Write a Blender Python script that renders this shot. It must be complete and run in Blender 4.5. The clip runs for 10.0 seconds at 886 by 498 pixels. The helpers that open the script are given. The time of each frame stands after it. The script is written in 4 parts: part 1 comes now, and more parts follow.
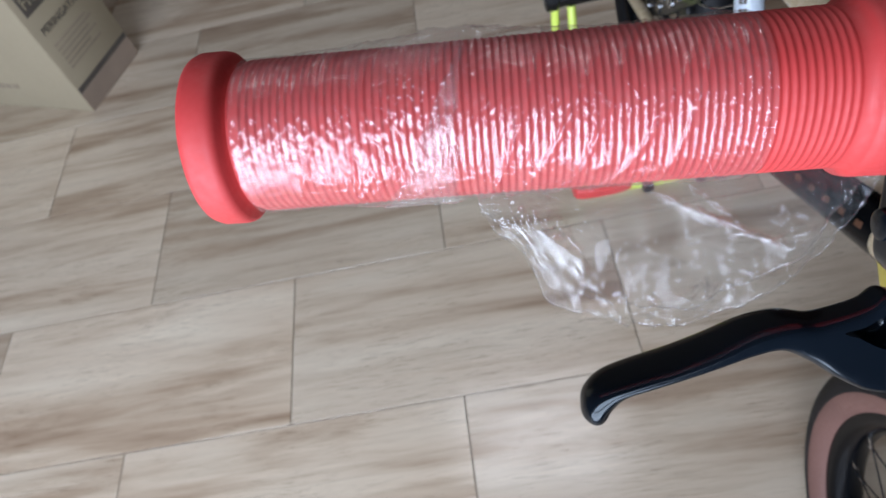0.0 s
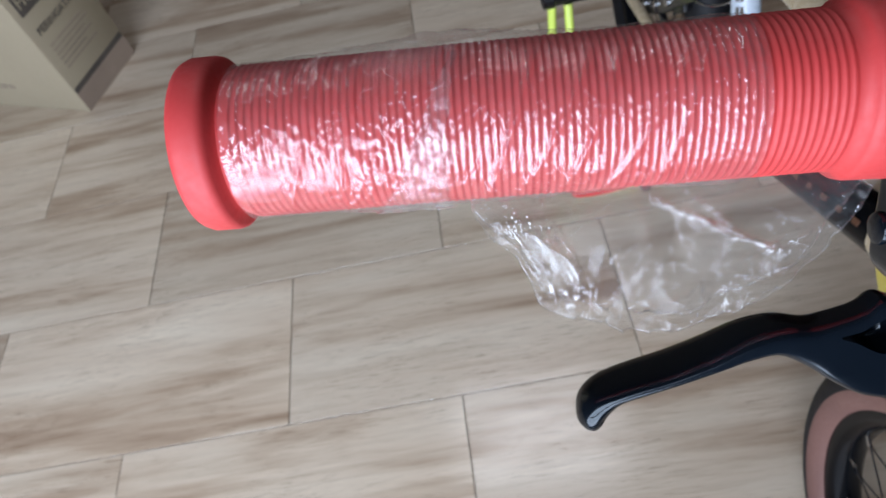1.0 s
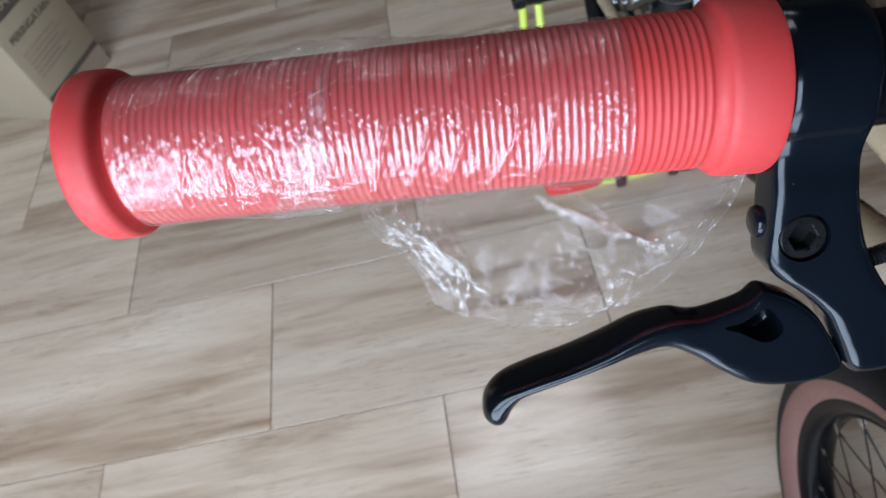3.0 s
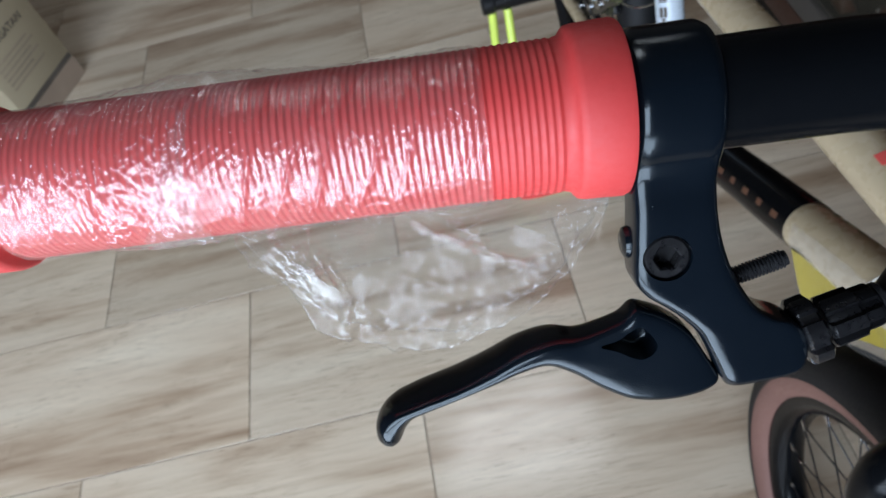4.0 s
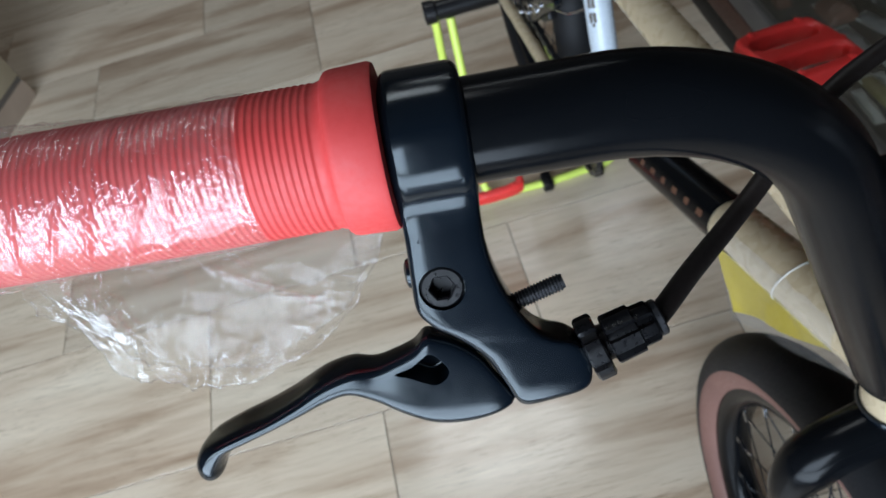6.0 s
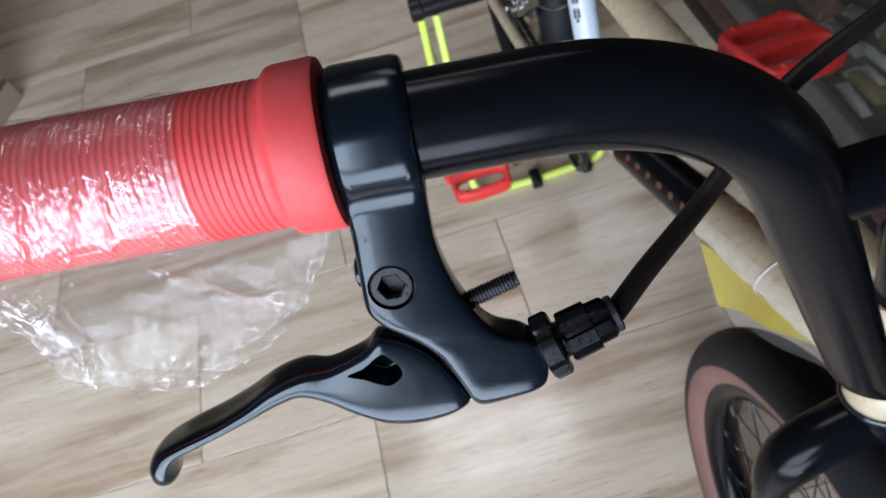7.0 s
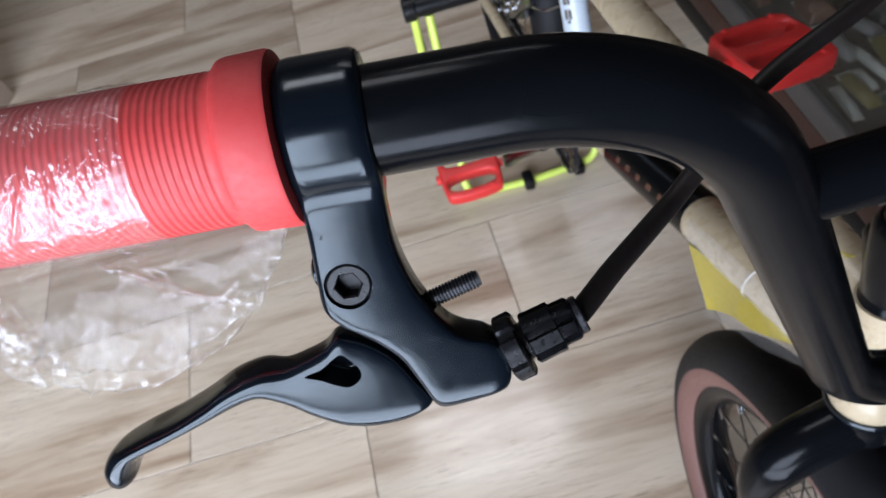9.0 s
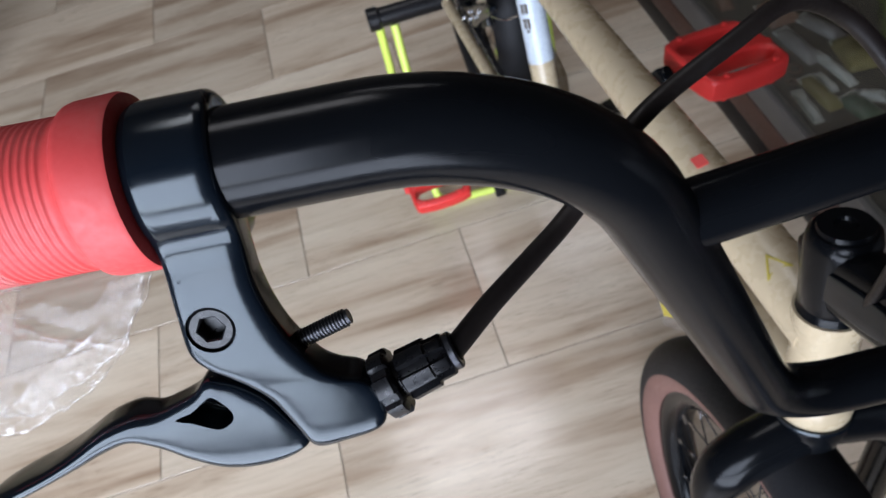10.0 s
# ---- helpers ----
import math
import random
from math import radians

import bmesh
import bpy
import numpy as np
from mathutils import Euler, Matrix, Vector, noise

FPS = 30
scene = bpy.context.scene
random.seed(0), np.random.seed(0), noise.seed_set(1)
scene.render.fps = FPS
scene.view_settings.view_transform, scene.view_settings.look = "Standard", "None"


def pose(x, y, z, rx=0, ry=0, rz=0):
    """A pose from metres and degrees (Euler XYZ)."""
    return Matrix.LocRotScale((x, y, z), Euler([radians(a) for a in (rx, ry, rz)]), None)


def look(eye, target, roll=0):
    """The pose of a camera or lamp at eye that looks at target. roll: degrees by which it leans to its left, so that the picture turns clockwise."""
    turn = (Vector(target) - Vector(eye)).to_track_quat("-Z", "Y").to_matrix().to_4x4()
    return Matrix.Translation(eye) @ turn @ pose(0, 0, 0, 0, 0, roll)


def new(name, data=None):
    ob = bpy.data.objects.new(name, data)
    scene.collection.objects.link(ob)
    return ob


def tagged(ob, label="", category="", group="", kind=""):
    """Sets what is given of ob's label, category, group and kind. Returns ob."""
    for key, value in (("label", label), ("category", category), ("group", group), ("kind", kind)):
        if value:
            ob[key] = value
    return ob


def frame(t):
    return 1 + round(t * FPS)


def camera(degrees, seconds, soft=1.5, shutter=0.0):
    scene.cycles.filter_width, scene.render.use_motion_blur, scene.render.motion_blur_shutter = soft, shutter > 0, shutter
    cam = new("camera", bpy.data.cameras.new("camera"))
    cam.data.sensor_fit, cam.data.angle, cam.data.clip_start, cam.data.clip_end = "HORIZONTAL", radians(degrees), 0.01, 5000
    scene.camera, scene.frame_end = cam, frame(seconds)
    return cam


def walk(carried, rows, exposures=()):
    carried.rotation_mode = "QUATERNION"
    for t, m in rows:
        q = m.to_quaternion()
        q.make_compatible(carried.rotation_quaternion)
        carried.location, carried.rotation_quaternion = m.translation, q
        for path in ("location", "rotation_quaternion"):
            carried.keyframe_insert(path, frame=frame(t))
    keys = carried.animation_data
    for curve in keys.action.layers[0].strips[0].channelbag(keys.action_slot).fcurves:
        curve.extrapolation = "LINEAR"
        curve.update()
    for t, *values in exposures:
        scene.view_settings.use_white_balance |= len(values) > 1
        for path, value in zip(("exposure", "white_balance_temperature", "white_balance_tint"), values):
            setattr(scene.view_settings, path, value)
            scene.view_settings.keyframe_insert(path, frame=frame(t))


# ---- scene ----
cam = camera(67.4, 10.0)
cam.data.dof.use_dof = True
cam.data.dof.focus_distance = 0.14
cam.data.dof.aperture_fstop = 36

PATH = [
    (0, (0.406, -0.4423, 1.032), (0.2335, 0.7235, -0.584), -17.65),
    (0.5, (0.407, -0.441, 1.0317), (0.2345, 0.7245, -0.5853), -17.65),
    (1, (0.4073, -0.4403, 1.0317), (0.2385, 0.72, -0.5883), -17.8),
    (1.5, (0.4083, -0.443, 1.0317), (0.2368, 0.717, -0.5887), -17.95),
    (2, (0.411, -0.445, 1.0317), (0.2427, 0.7127, -0.5907), -18.05),
    (2.5, (0.418, -0.445, 1.031), (0.263, 0.713, -0.592), -18.1),
    (4, (0.455, -0.446, 1.031), (0.346, 0.715, -0.594), -18.2),
    (4.5, (0.468, -0.448, 1.031), (0.374, 0.715, -0.594), -18.4),
    (5, (0.481, -0.45, 1.031), (0.406, 0.716, -0.593), -18.3),
    (5.5, (0.49, -0.451, 1.03), (0.427, 0.708, -0.599), -18.6),
    (6, (0.5, -0.452, 1.031), (0.451, 0.708, -0.597), -18.6),
    (7.5, (0.511, -0.453, 1.024), (0.477, 0.696, -0.612), -18.8),
    (8, (0.512, -0.454, 1.023), (0.476, 0.695, -0.613), -18.9),
    (8.5, (0.512, -0.455, 1.023), (0.477, 0.697, -0.612), -18.5),
    (9, (0.517, -0.453, 1.022), (0.494, 0.7, -0.612), -17.9),
    (9.5, (0.527, -0.453, 1.023), (0.519, 0.702, -0.61), -17.7),
    (10, (0.544, -0.453, 1.021), (0.568, 0.698, -0.614), -17.1),
]
# the film camera's own exposure and white balance drift a little on the way
EXPOSURES = [
    (0, -0.36, 6220, 13), (2.5, -0.36, 6220, 13), (4, -0.34, 6240, 8), (5, -0.32, 6250, 6), (6, -0.22, 6250, 6),
    (7.5, -0.03, 6350, 14), (9, -0.02, 6350, 14), (9.5, -0.02, 6400, 14), (10, -0.02, 6430, 14),
]
walk(cam, [(t, look(e, g, r)) for t, e, g, r in PATH], EXPOSURES)

# ---- world, daylight and exposure ----
world = bpy.data.worlds.new("shop_street_sky")
scene.world = world
world.use_nodes = True
wn = world.node_tree.nodes
sky = wn.new("ShaderNodeTexSky")
sky.sky_type = 'NISHITA'
sky.sun_disc = False
sky.sun_elevation = radians(50)
sky.sun_rotation = radians(200)
wn["Background"].inputs["Strength"].default_value = 0.15
world.node_tree.links.new(sky.outputs["Color"], wn["Background"].inputs["Color"])


def area_lamp(name, m, w, h, power, colour):
    lamp = bpy.data.lights.new(name, 'AREA')
    lamp.shape, lamp.size, lamp.size_y = 'RECTANGLE', w, h
    lamp.energy, lamp.color = power, colour
    ob = new(name, lamp)
    ob.matrix_world = m
    return ob


# daylight entering by the open shop front, below and above its transom bar
area_lamp("shopfront_daylight", look((-0.445, -1.43, 0.545), (-0.445, 0, 0.545)), 1.89, 0.59, 43, (0.74, 0.845, 1.0))
area_lamp("shopfront_daylight", look((-0.585, -1.43, 1.43), (-0.585, 0, 1.43)), 1.61, 0.98, 63, (0.74, 0.845, 1.0))
# a wide fluorescent fitting and a single tube under the ceiling
area_lamp("ceiling_tube_light", look((0.42, 0.95, 2.93), (0.42, 0.95, 0)), 0.9, 0.62, 11, (0.97, 0.98, 1.0))
area_lamp("ceiling_tube_light", look((1.35, 2.15, 2.93), (1.35, 2.15, 0)), 1.2, 0.14, 5, (0.97, 0.98, 1.0))


# ---- materials ----
def material(name, colour=(0.5, 0.5, 0.5), rough=0.5, metal=0.0, spec=0.5):
    m = bpy.data.materials.new(name)
    m.use_nodes = True
    b = m.node_tree.nodes["Principled BSDF"]
    b.inputs["Base Color"].default_value = (*colour, 1)
    b.inputs["Roughness"].default_value = rough
    b.inputs["Metallic"].default_value = metal
    b.inputs["Specular IOR Level"].default_value = spec
    return m


def node(m, kind, **values):
    n = m.node_tree.nodes.new(kind)
    for key, value in values.items():
        n.inputs[key.replace("_", " ")].default_value = value
    return n


def link(m, a, b):
    m.node_tree.links.new(a, b)


def bsdf(m):
    return m.node_tree.nodes["Principled BSDF"]


def coords(m, scale=(1, 1, 1), kind="Object", offset=None):
    tc = m.node_tree.nodes.new("ShaderNodeTexCoord")
    mp = m.node_tree.nodes.new("ShaderNodeMapping")
    mp.inputs["Scale"].default_value = scale
    link(m, tc.outputs[kind], mp.inputs["Vector"])
    if offset is not None:
        link(m, offset, mp.inputs["Location"])
    return mp.outputs["Vector"]


def noise_fac(m, vector, scale, detail=4, rough=0.55, distortion=0.0):
    n = node(m, "ShaderNodeTexNoise", Scale=scale, Detail=detail, Roughness=rough, Distortion=distortion)
    link(m, vector, n.inputs["Vector"])
    return n.outputs["Fac"]


def ramp(m, fac, stops):
    r = m.node_tree.nodes.new("ShaderNodeValToRGB")
    els = r.color_ramp.elements
    while len(els) < len(stops):
        els.new(0.5)
    for e, (pos, c) in zip(els, stops):
        e.position = pos
        e.color = (*c, 1) if len(c) == 3 else c
    link(m, fac, r.inputs["Fac"])
    return r.outputs["Color"]


def mixed(m, fac, a, b, mode="MIX"):
    n = m.node_tree.nodes.new("ShaderNodeMix")
    n.data_type, n.blend_type = 'RGBA', mode
    for value, slot in ((fac, 0), (a, 6), (b, 7)):
        if hasattr(value, "links"):
            link(m, value, n.inputs[slot])
        else:
            n.inputs[slot].default_value = value
    return n.outputs[2]


def bump(m, height, strength, distance):
    b = node(m, "ShaderNodeBump", Strength=strength, Distance=distance)
    link(m, height, b.inputs["Height"])
    link(m, b.outputs["Normal"], bsdf(m).inputs["Normal"])
    return b


def grey(v):
    return (v, v, v)


def varied(name, colour, rough, metal=0.0, spec=0.5, amount=0.15, scale=60, bump_d=0.0, rough_span=0.1):
    """A plain surface with slight stains, uneven gloss and fine relief."""
    m = material(name, colour, rough, metal, spec)
    vec = coords(m)
    big = noise_fac(m, vec, scale * 0.2, 3)
    fine = noise_fac(m, vec, scale * 6, 3)
    dark = tuple(c * (1 - amount) for c in colour)
    lite = tuple(min(1, c * (1 + amount)) for c in colour)
    c1 = ramp(m, big, [(0.35, dark), (0.65, lite)])
    link(m, c1, bsdf(m).inputs["Base Color"])
    r = ramp(m, fine, [(0.3, grey(max(0.02, rough - rough_span))), (0.7, grey(min(1, rough + rough_span)))])
    link(m, r, bsdf(m).inputs["Roughness"])
    if bump_d:
        bump(m, fine, 0.4, bump_d)
    return m


def wood_tile_material():
    m = material("wood_look_tile", (0.5, 0.4, 0.3), 0.3, 0, 0.75)
    info = m.node_tree.nodes.new("ShaderNodeObjectInfo")
    off = node(m, "ShaderNodeVectorMath")
    off.operation = 'SCALE'
    off.inputs[0].default_value = (37.0, 53.0, 11.0)
    link(m, info.outputs["Random"], off.inputs["Scale"])
    o = off.outputs["Vector"]
    broad = noise_fac(m, coords(m, (1.7, 14.0, 1), offset=o), 1.0, 4, 0.55, 0.35)
    streak = noise_fac(m, coords(m, (4.0, 60.0, 1), offset=o), 1.0, 5, 0.6, 0.6)
    fine = noise_fac(m, coords(m, (11.0, 230.0, 1), offset=o), 1.0, 4, 0.65, 1.2)
    base = ramp(m, broad, [(0.27, (0.34, 0.235, 0.155)), (0.385, (0.485, 0.365, 0.255)), (0.50, (0.65, 0.53, 0.395)), (0.72, (0.745, 0.64, 0.495))])
    dark = ramp(m, streak, [(0.34, (0.80, 0.77, 0.74)), (0.5, grey(0.98)), (0.7, grey(1.03))])
    c = mixed(m, 0.55, base, dark, 'MULTIPLY')
    lines = ramp(m, fine, [(0.30, (0.62, 0.57, 0.52)), (0.40, (1, 1, 1)), (0.7, (1.03, 1.03, 1.04))])
    c = mixed(m, 0.5, c, lines, 'MULTIPLY')
    # short printed grain dashes, gathered in patches
    dash = noise_fac(m, coords(m, (26.0, 620.0, 1), offset=o), 1.0, 2, 0.6, 0.5)
    patch = noise_fac(m, coords(m, (5.0, 9.0, 1), offset=o), 1.0, 2)
    marks = ramp(m, dash, [(0.30, (0.50, 0.46, 0.42)), (0.42, (1, 1, 1)), (0.60, (1, 1, 1)), (0.72, (1.22, 1.22, 1.22))])
    c = mixed(m, ramp(m, patch, [(0.38, grey(0.12)), (0.60, grey(0.95))]), c, marks, 'MULTIPLY')
    tone = ramp(m, info.outputs["Random"], [(0.0, grey(0.86)), (1.0, grey(1.06))])
    c = mixed(m, 1.0, c, tone, 'MULTIPLY')
    link(m, c, bsdf(m).inputs["Base Color"])
    r = ramp(m, noise_fac(m, coords(m), 12, 5), [(0.3, grey(0.11)), (0.7, grey(0.22))])
    link(m, r, bsdf(m).inputs["Roughness"])
    bump(m, mixed(m, 0.5, fine, dash), 0.16, 0.0005)
    return m


def noise_colour(m, vector, scale):
    n = node(m, "ShaderNodeTexNoise", Scale=scale, Detail=2)
    link(m, vector, n.inputs["Vector"])
    return n.outputs["Color"]


def film_material(name, base, milky, rough, size, depth, stretch=(1, 1, 1), haze=0.0):
    """Clear film: see-through, with thin creases that catch the light."""
    m = material(name)
    nt = m.node_tree
    nt.nodes.remove(bsdf(m))
    clear = node(m, "ShaderNodeBsdfTransparent", Color=(0.97, 0.97, 0.97, 1))
    gloss = node(m, "ShaderNodeBsdfGlossy", Color=(1, 1, 1, 1), Roughness=rough)
    milk = node(m, "ShaderNodeBsdfDiffuse", Color=(0.85, 0.85, 0.85, 1))
    facing = node(m, "ShaderNodeLayerWeight", Blend=0.25)
    vec = coords(m, stretch)
    height = None
    for scale, share in ((size, 1.0), (size * 2.3, 0.5), (size * 5.0, 0.3)):
        fold = ramp(m, noise_fac(m, vec, scale, 1, 0.5, 0.8), [(0.36, grey(0)), (0.5, grey(1)), (0.64, grey(0))])
        part_ = node(m, "ShaderNodeMath")
        part_.operation = 'MULTIPLY_ADD'
        link(m, fold, part_.inputs[0])
        part_.inputs[1].default_value = share
        part_.inputs[2].default_value = 0.0
        if height is not None:
            link(m, height, part_.inputs[2])
        height = part_.outputs[0]
    b = node(m, "ShaderNodeBump", Strength=0.6, Distance=depth)
    link(m, height, b.inputs["Height"])
    for n in (gloss, facing):
        link(m, b.outputs["Normal"], n.inputs["Normal"])
    share = ramp(m, facing.outputs["Facing"], [(0.0, grey(base)), (0.5, grey(base * 1.4)), (1.0, grey(0.3))])
    cloudy = node(m, "ShaderNodeMixShader", Fac=milky)
    link(m, clear.outputs[0], cloudy.inputs[1])
    link(m, milk.outputs[0], cloudy.inputs[2])
    mix = nt.nodes.new("ShaderNodeMixShader")
    link(m, share, mix.inputs["Fac"])
    link(m, cloudy.outputs[0], mix.inputs[1])
    shine = gloss.outputs[0]
    if haze:
        dull = node(m, "ShaderNodeBsdfGlossy", Color=(1, 1, 1, 1), Roughness=0.38)
        both = node(m, "ShaderNodeMixShader", Fac=haze)
        link(m, shine, both.inputs[1])
        link(m, dull.outputs[0], both.inputs[2])
        shine = both.outputs[0]
    link(m, shine, mix.inputs[2])
    link(m, mix.outputs[0], nt.nodes["Material Output"].inputs["Surface"])
    return m


def enamel(name, colour, rough, spec, pit, peel):
    """Black paint with faint orange peel, uneven gloss and a few small nicks."""
    m = varied(name, colour, rough, spec=spec, amount=0.2, scale=60, rough_span=0.03)
    vec = coords(m)
    cell = node(m, "ShaderNodeTexVoronoi", Scale=pit)
    link(m, mixed(m, 0.002, vec, noise_colour(m, vec, 900)), cell.inputs["Vector"])
    nick = ramp(m, cell.outputs["Distance"], [(0.0, grey(0)), (0.026, grey(0.2)), (0.034, grey(1))])
    small = ramp(m, noise_fac(m, vec, 260, 1), [(0.3, grey(0)), (0.7, grey(peel))])
    bump(m, mixed(m, 1.0, nick, small, 'ADD'), 0.5, 0.0003)
    return m


def glass_material():
    m = material("cabinet_glass")
    nt = m.node_tree
    nt.nodes.remove(bsdf(m))
    clear = node(m, "ShaderNodeBsdfTransparent", Color=(0.9, 0.93, 0.92, 1))
    gloss = node(m, "ShaderNodeBsdfGlossy", Color=(1, 1, 1, 1), Roughness=0.03)
    edge = node(m, "ShaderNodeLayerWeight", Blend=0.3)
    share = ramp(m, edge.outputs["Facing"], [(0.0, grey(0.03)), (0.55, grey(0.05)), (0.85, grey(0.25)), (1.0, grey(0.8))])
    mix = nt.nodes.new("ShaderNodeMixShader")
    link(m, share, mix.inputs["Fac"])
    link(m, clear.outputs[0], mix.inputs[1])
    link(m, gloss.outputs[0], mix.inputs[2])
    link(m, mix.outputs[0], nt.nodes["Material Output"].inputs["Surface"])
    return m


TILE = wood_tile_material()
GROUT = varied("brown_grout", (0.15, 0.12, 0.09), 0.85, amount=0.2, scale=40)
WALL = varied("painted_wall", (0.12, 0.11, 0.10), 0.8, amount=0.05, scale=8, bump_d=0.0005)
CEIL = varied("dark_ceiling_boards", (0.06, 0.05, 0.042), 0.85, amount=0.04, scale=8)
RUBBER_RED = varied("red_grip_rubber", (0.52, 0.038, 0.036), 0.62, spec=0.6, amount=0.07, scale=90, bump_d=0.00008)
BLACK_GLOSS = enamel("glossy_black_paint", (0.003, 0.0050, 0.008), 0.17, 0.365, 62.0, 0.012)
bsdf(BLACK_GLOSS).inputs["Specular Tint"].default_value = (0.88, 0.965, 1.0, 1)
BLACK_SATIN = enamel("satin_black_paint", (0.003, 0.0035, 0.0044), 0.20, 0.13, 30.0, 0.0)
BLACK_PLASTIC = varied("black_plastic", (0.006, 0.006, 0.007), 0.33, spec=0.32, amount=0.2, scale=120)
CABLE = varied("black_cable_sheath", (0.010, 0.007, 0.006), 0.5, spec=0.3, amount=0.2, scale=80)
STEEL_DARK = varied("dark_steel", (0.05, 0.05, 0.055), 0.35, metal=0.8, amount=0.2, scale=200)
CHROME = varied("bright_steel", (0.62, 0.62, 0.63), 0.18, metal=1.0, amount=0.08, scale=100)
TAN = varied("tan_frame_paint", (0.43, 0.345, 0.225), 0.28, spec=0.5, amount=0.04, scale=12, rough_span=0.05)
TREAD = varied("tyre_tread_rubber", (0.008, 0.008, 0.009), 0.62, spec=0.25, amount=0.25, scale=90, bump_d=0.0006)
SKINWALL = varied("brown_tyre_sidewall", (0.155, 0.076, 0.060), 0.6, amount=0.09, scale=50, bump_d=0.0001)
NEON = varied("neon_yellow_paint", (0.66, 0.80, 0.14), 0.35, amount=0.05, scale=30)
PEDAL_RED = varied("red_pedal_plastic", (0.62, 0.03, 0.026), 0.4, amount=0.06, scale=30)
CARTON = varied("cream_carton", (0.36, 0.30, 0.20), 0.75, amount=0.05, scale=16, bump_d=0.0002)
KRAFT = varied("kraft_board", (0.30, 0.225, 0.165), 0.8, amount=0.1, scale=30, bump_d=0.0002)
PRINT = varied("brown_black_print", (0.09, 0.075, 0.06), 0.7, amount=0.15, scale=60)
PRINT_LIGHT = varied("pale_brown_print", (0.30, 0.24, 0.17), 0.75, amount=0.15, scale=60)
WHITE_TIE = varied("white_tie", (0.55, 0.54, 0.50), 0.35, amount=0.05, scale=60)
YELLOW = varied("yellow_card", (0.36, 0.28, 0.035), 0.5, amount=0.12, scale=30)
WHITE_DECAL = varied("white_decal", (0.50, 0.56, 0.62), 0.3, amount=0.06, scale=40)
RED_DECAL = material("red_decal", (0.7, 0.06, 0.05), 0.35)
BROWN_DECAL = material("brown_decal", (0.11, 0.048, 0.026), 0.4)
WOOD = varied("brown_cabinet_wood", (0.065, 0.03, 0.021), 0.45, amount=0.2, scale=25)
ALU = varied("brushed_aluminium", (0.11, 0.10, 0.09), 0.5, metal=0.2, amount=0.06, scale=60)
FILM = film_material("clear_plastic_film", 0.098, 0.034, 0.09, 190, 0.0002, (1.0, 0.8, 0.8), 0.27)
FILM_FOLD = film_material("folded_plastic_film", 0.075, 0.065, 0.10, 190, 0.0004)
FILM_LOOSE = film_material("clear_loose_film", 0.016, 0.024, 0.06, 150, 0.00008)
# whiter, glossier copy of the loose film: crease glints put into the material
FILM_CREASE_GLINT = film_material("loose_film_crease_glints", 0.12, 0.05, 0.07, 260, 0.0003)
# clear film on the tube; the white share stands for its pale reflection
FILM_PALE_SHEEN = film_material("film_with_pale_sheen", 0.03, 0.13, 0.12, 120, 0.0004)
GLASS = glass_material()


# ---- mesh helpers ----
def smooth_shade(me, angle=40):
    me.polygons.foreach_set("use_smooth", [True] * len(me.polygons))
    me.set_sharp_from_angle(angle=radians(angle))


def part(name, bm, mat, parent=None, label="", m=None, angle=40):
    """Links a bmesh, or a mesh, as one object under a thing or a part."""
    if isinstance(bm, bpy.types.Mesh):
        me = bm
    else:
        bmesh.ops.recalc_face_normals(bm, faces=bm.faces[:])
        me = bpy.data.meshes.new(name)
        bm.to_mesh(me)
        bm.free()
    if angle:
        smooth_shade(me, angle)
    if mat and not me.materials:
        me.materials.append(mat)
    ob = new(name, me)
    if parent:
        ob.parent = parent
    if m is not None:
        ob.matrix_world = m
    if parent and m is not None:
        ob.matrix_parent_inverse = Matrix()
        ob.matrix_basis = world_of(parent).inverted() @ m
    if label:
        tagged(ob, label)
    return ob


def world_of(ob):
    m = ob.matrix_basis.copy()
    while ob.parent:
        ob = ob.parent
        m = ob.matrix_basis @ m
    return m


def thing(name, label, category, group="", m=None, kind=""):
    ob = new(name)
    if m is not None:
        ob.matrix_basis = m
    return tagged(ob, label, category, group, kind)


def curve_points(pts, n=8):
    """Catmull-Rom through the points."""
    pts = [Vector(p) for p in pts]
    ext = [2 * pts[0] - pts[1]] + pts + [2 * pts[-1] - pts[-2]]
    out = []
    for i in range(1, len(ext) - 2):
        p0, p1, p2, p3 = ext[i - 1:i + 3]
        for k in range(n):
            t = k / n
            out.append(0.5 * (2 * p1 + (p2 - p0) * t + (2 * p0 - 5 * p1 + 4 * p2 - p3) * t * t + (3 * p1 - p0 - 3 * p2 + p3) * t ** 3))
    return out + [pts[-1]]


def bent(pts, radii, n=10):
    """A polyline whose inner corners are rounded by arcs."""
    pts = [Vector(p) for p in pts]
    out = [pts[0]]
    for p, q, s, r in zip(pts, pts[1:], pts[2:], radii):
        a, b = (p - q).normalized(), (s - q).normalized()
        half = a.angle(b) / 2
        cut = r / math.tan(half)
        c = q + (a + b).normalized() * (r / math.sin(half))
        u, w = q + a * cut - c, q + b * cut - c
        for k in range(n + 1):
            out.append(c + u.normalized().slerp(w.normalized(), k / n) * r)
    return out + [pts[-1]]


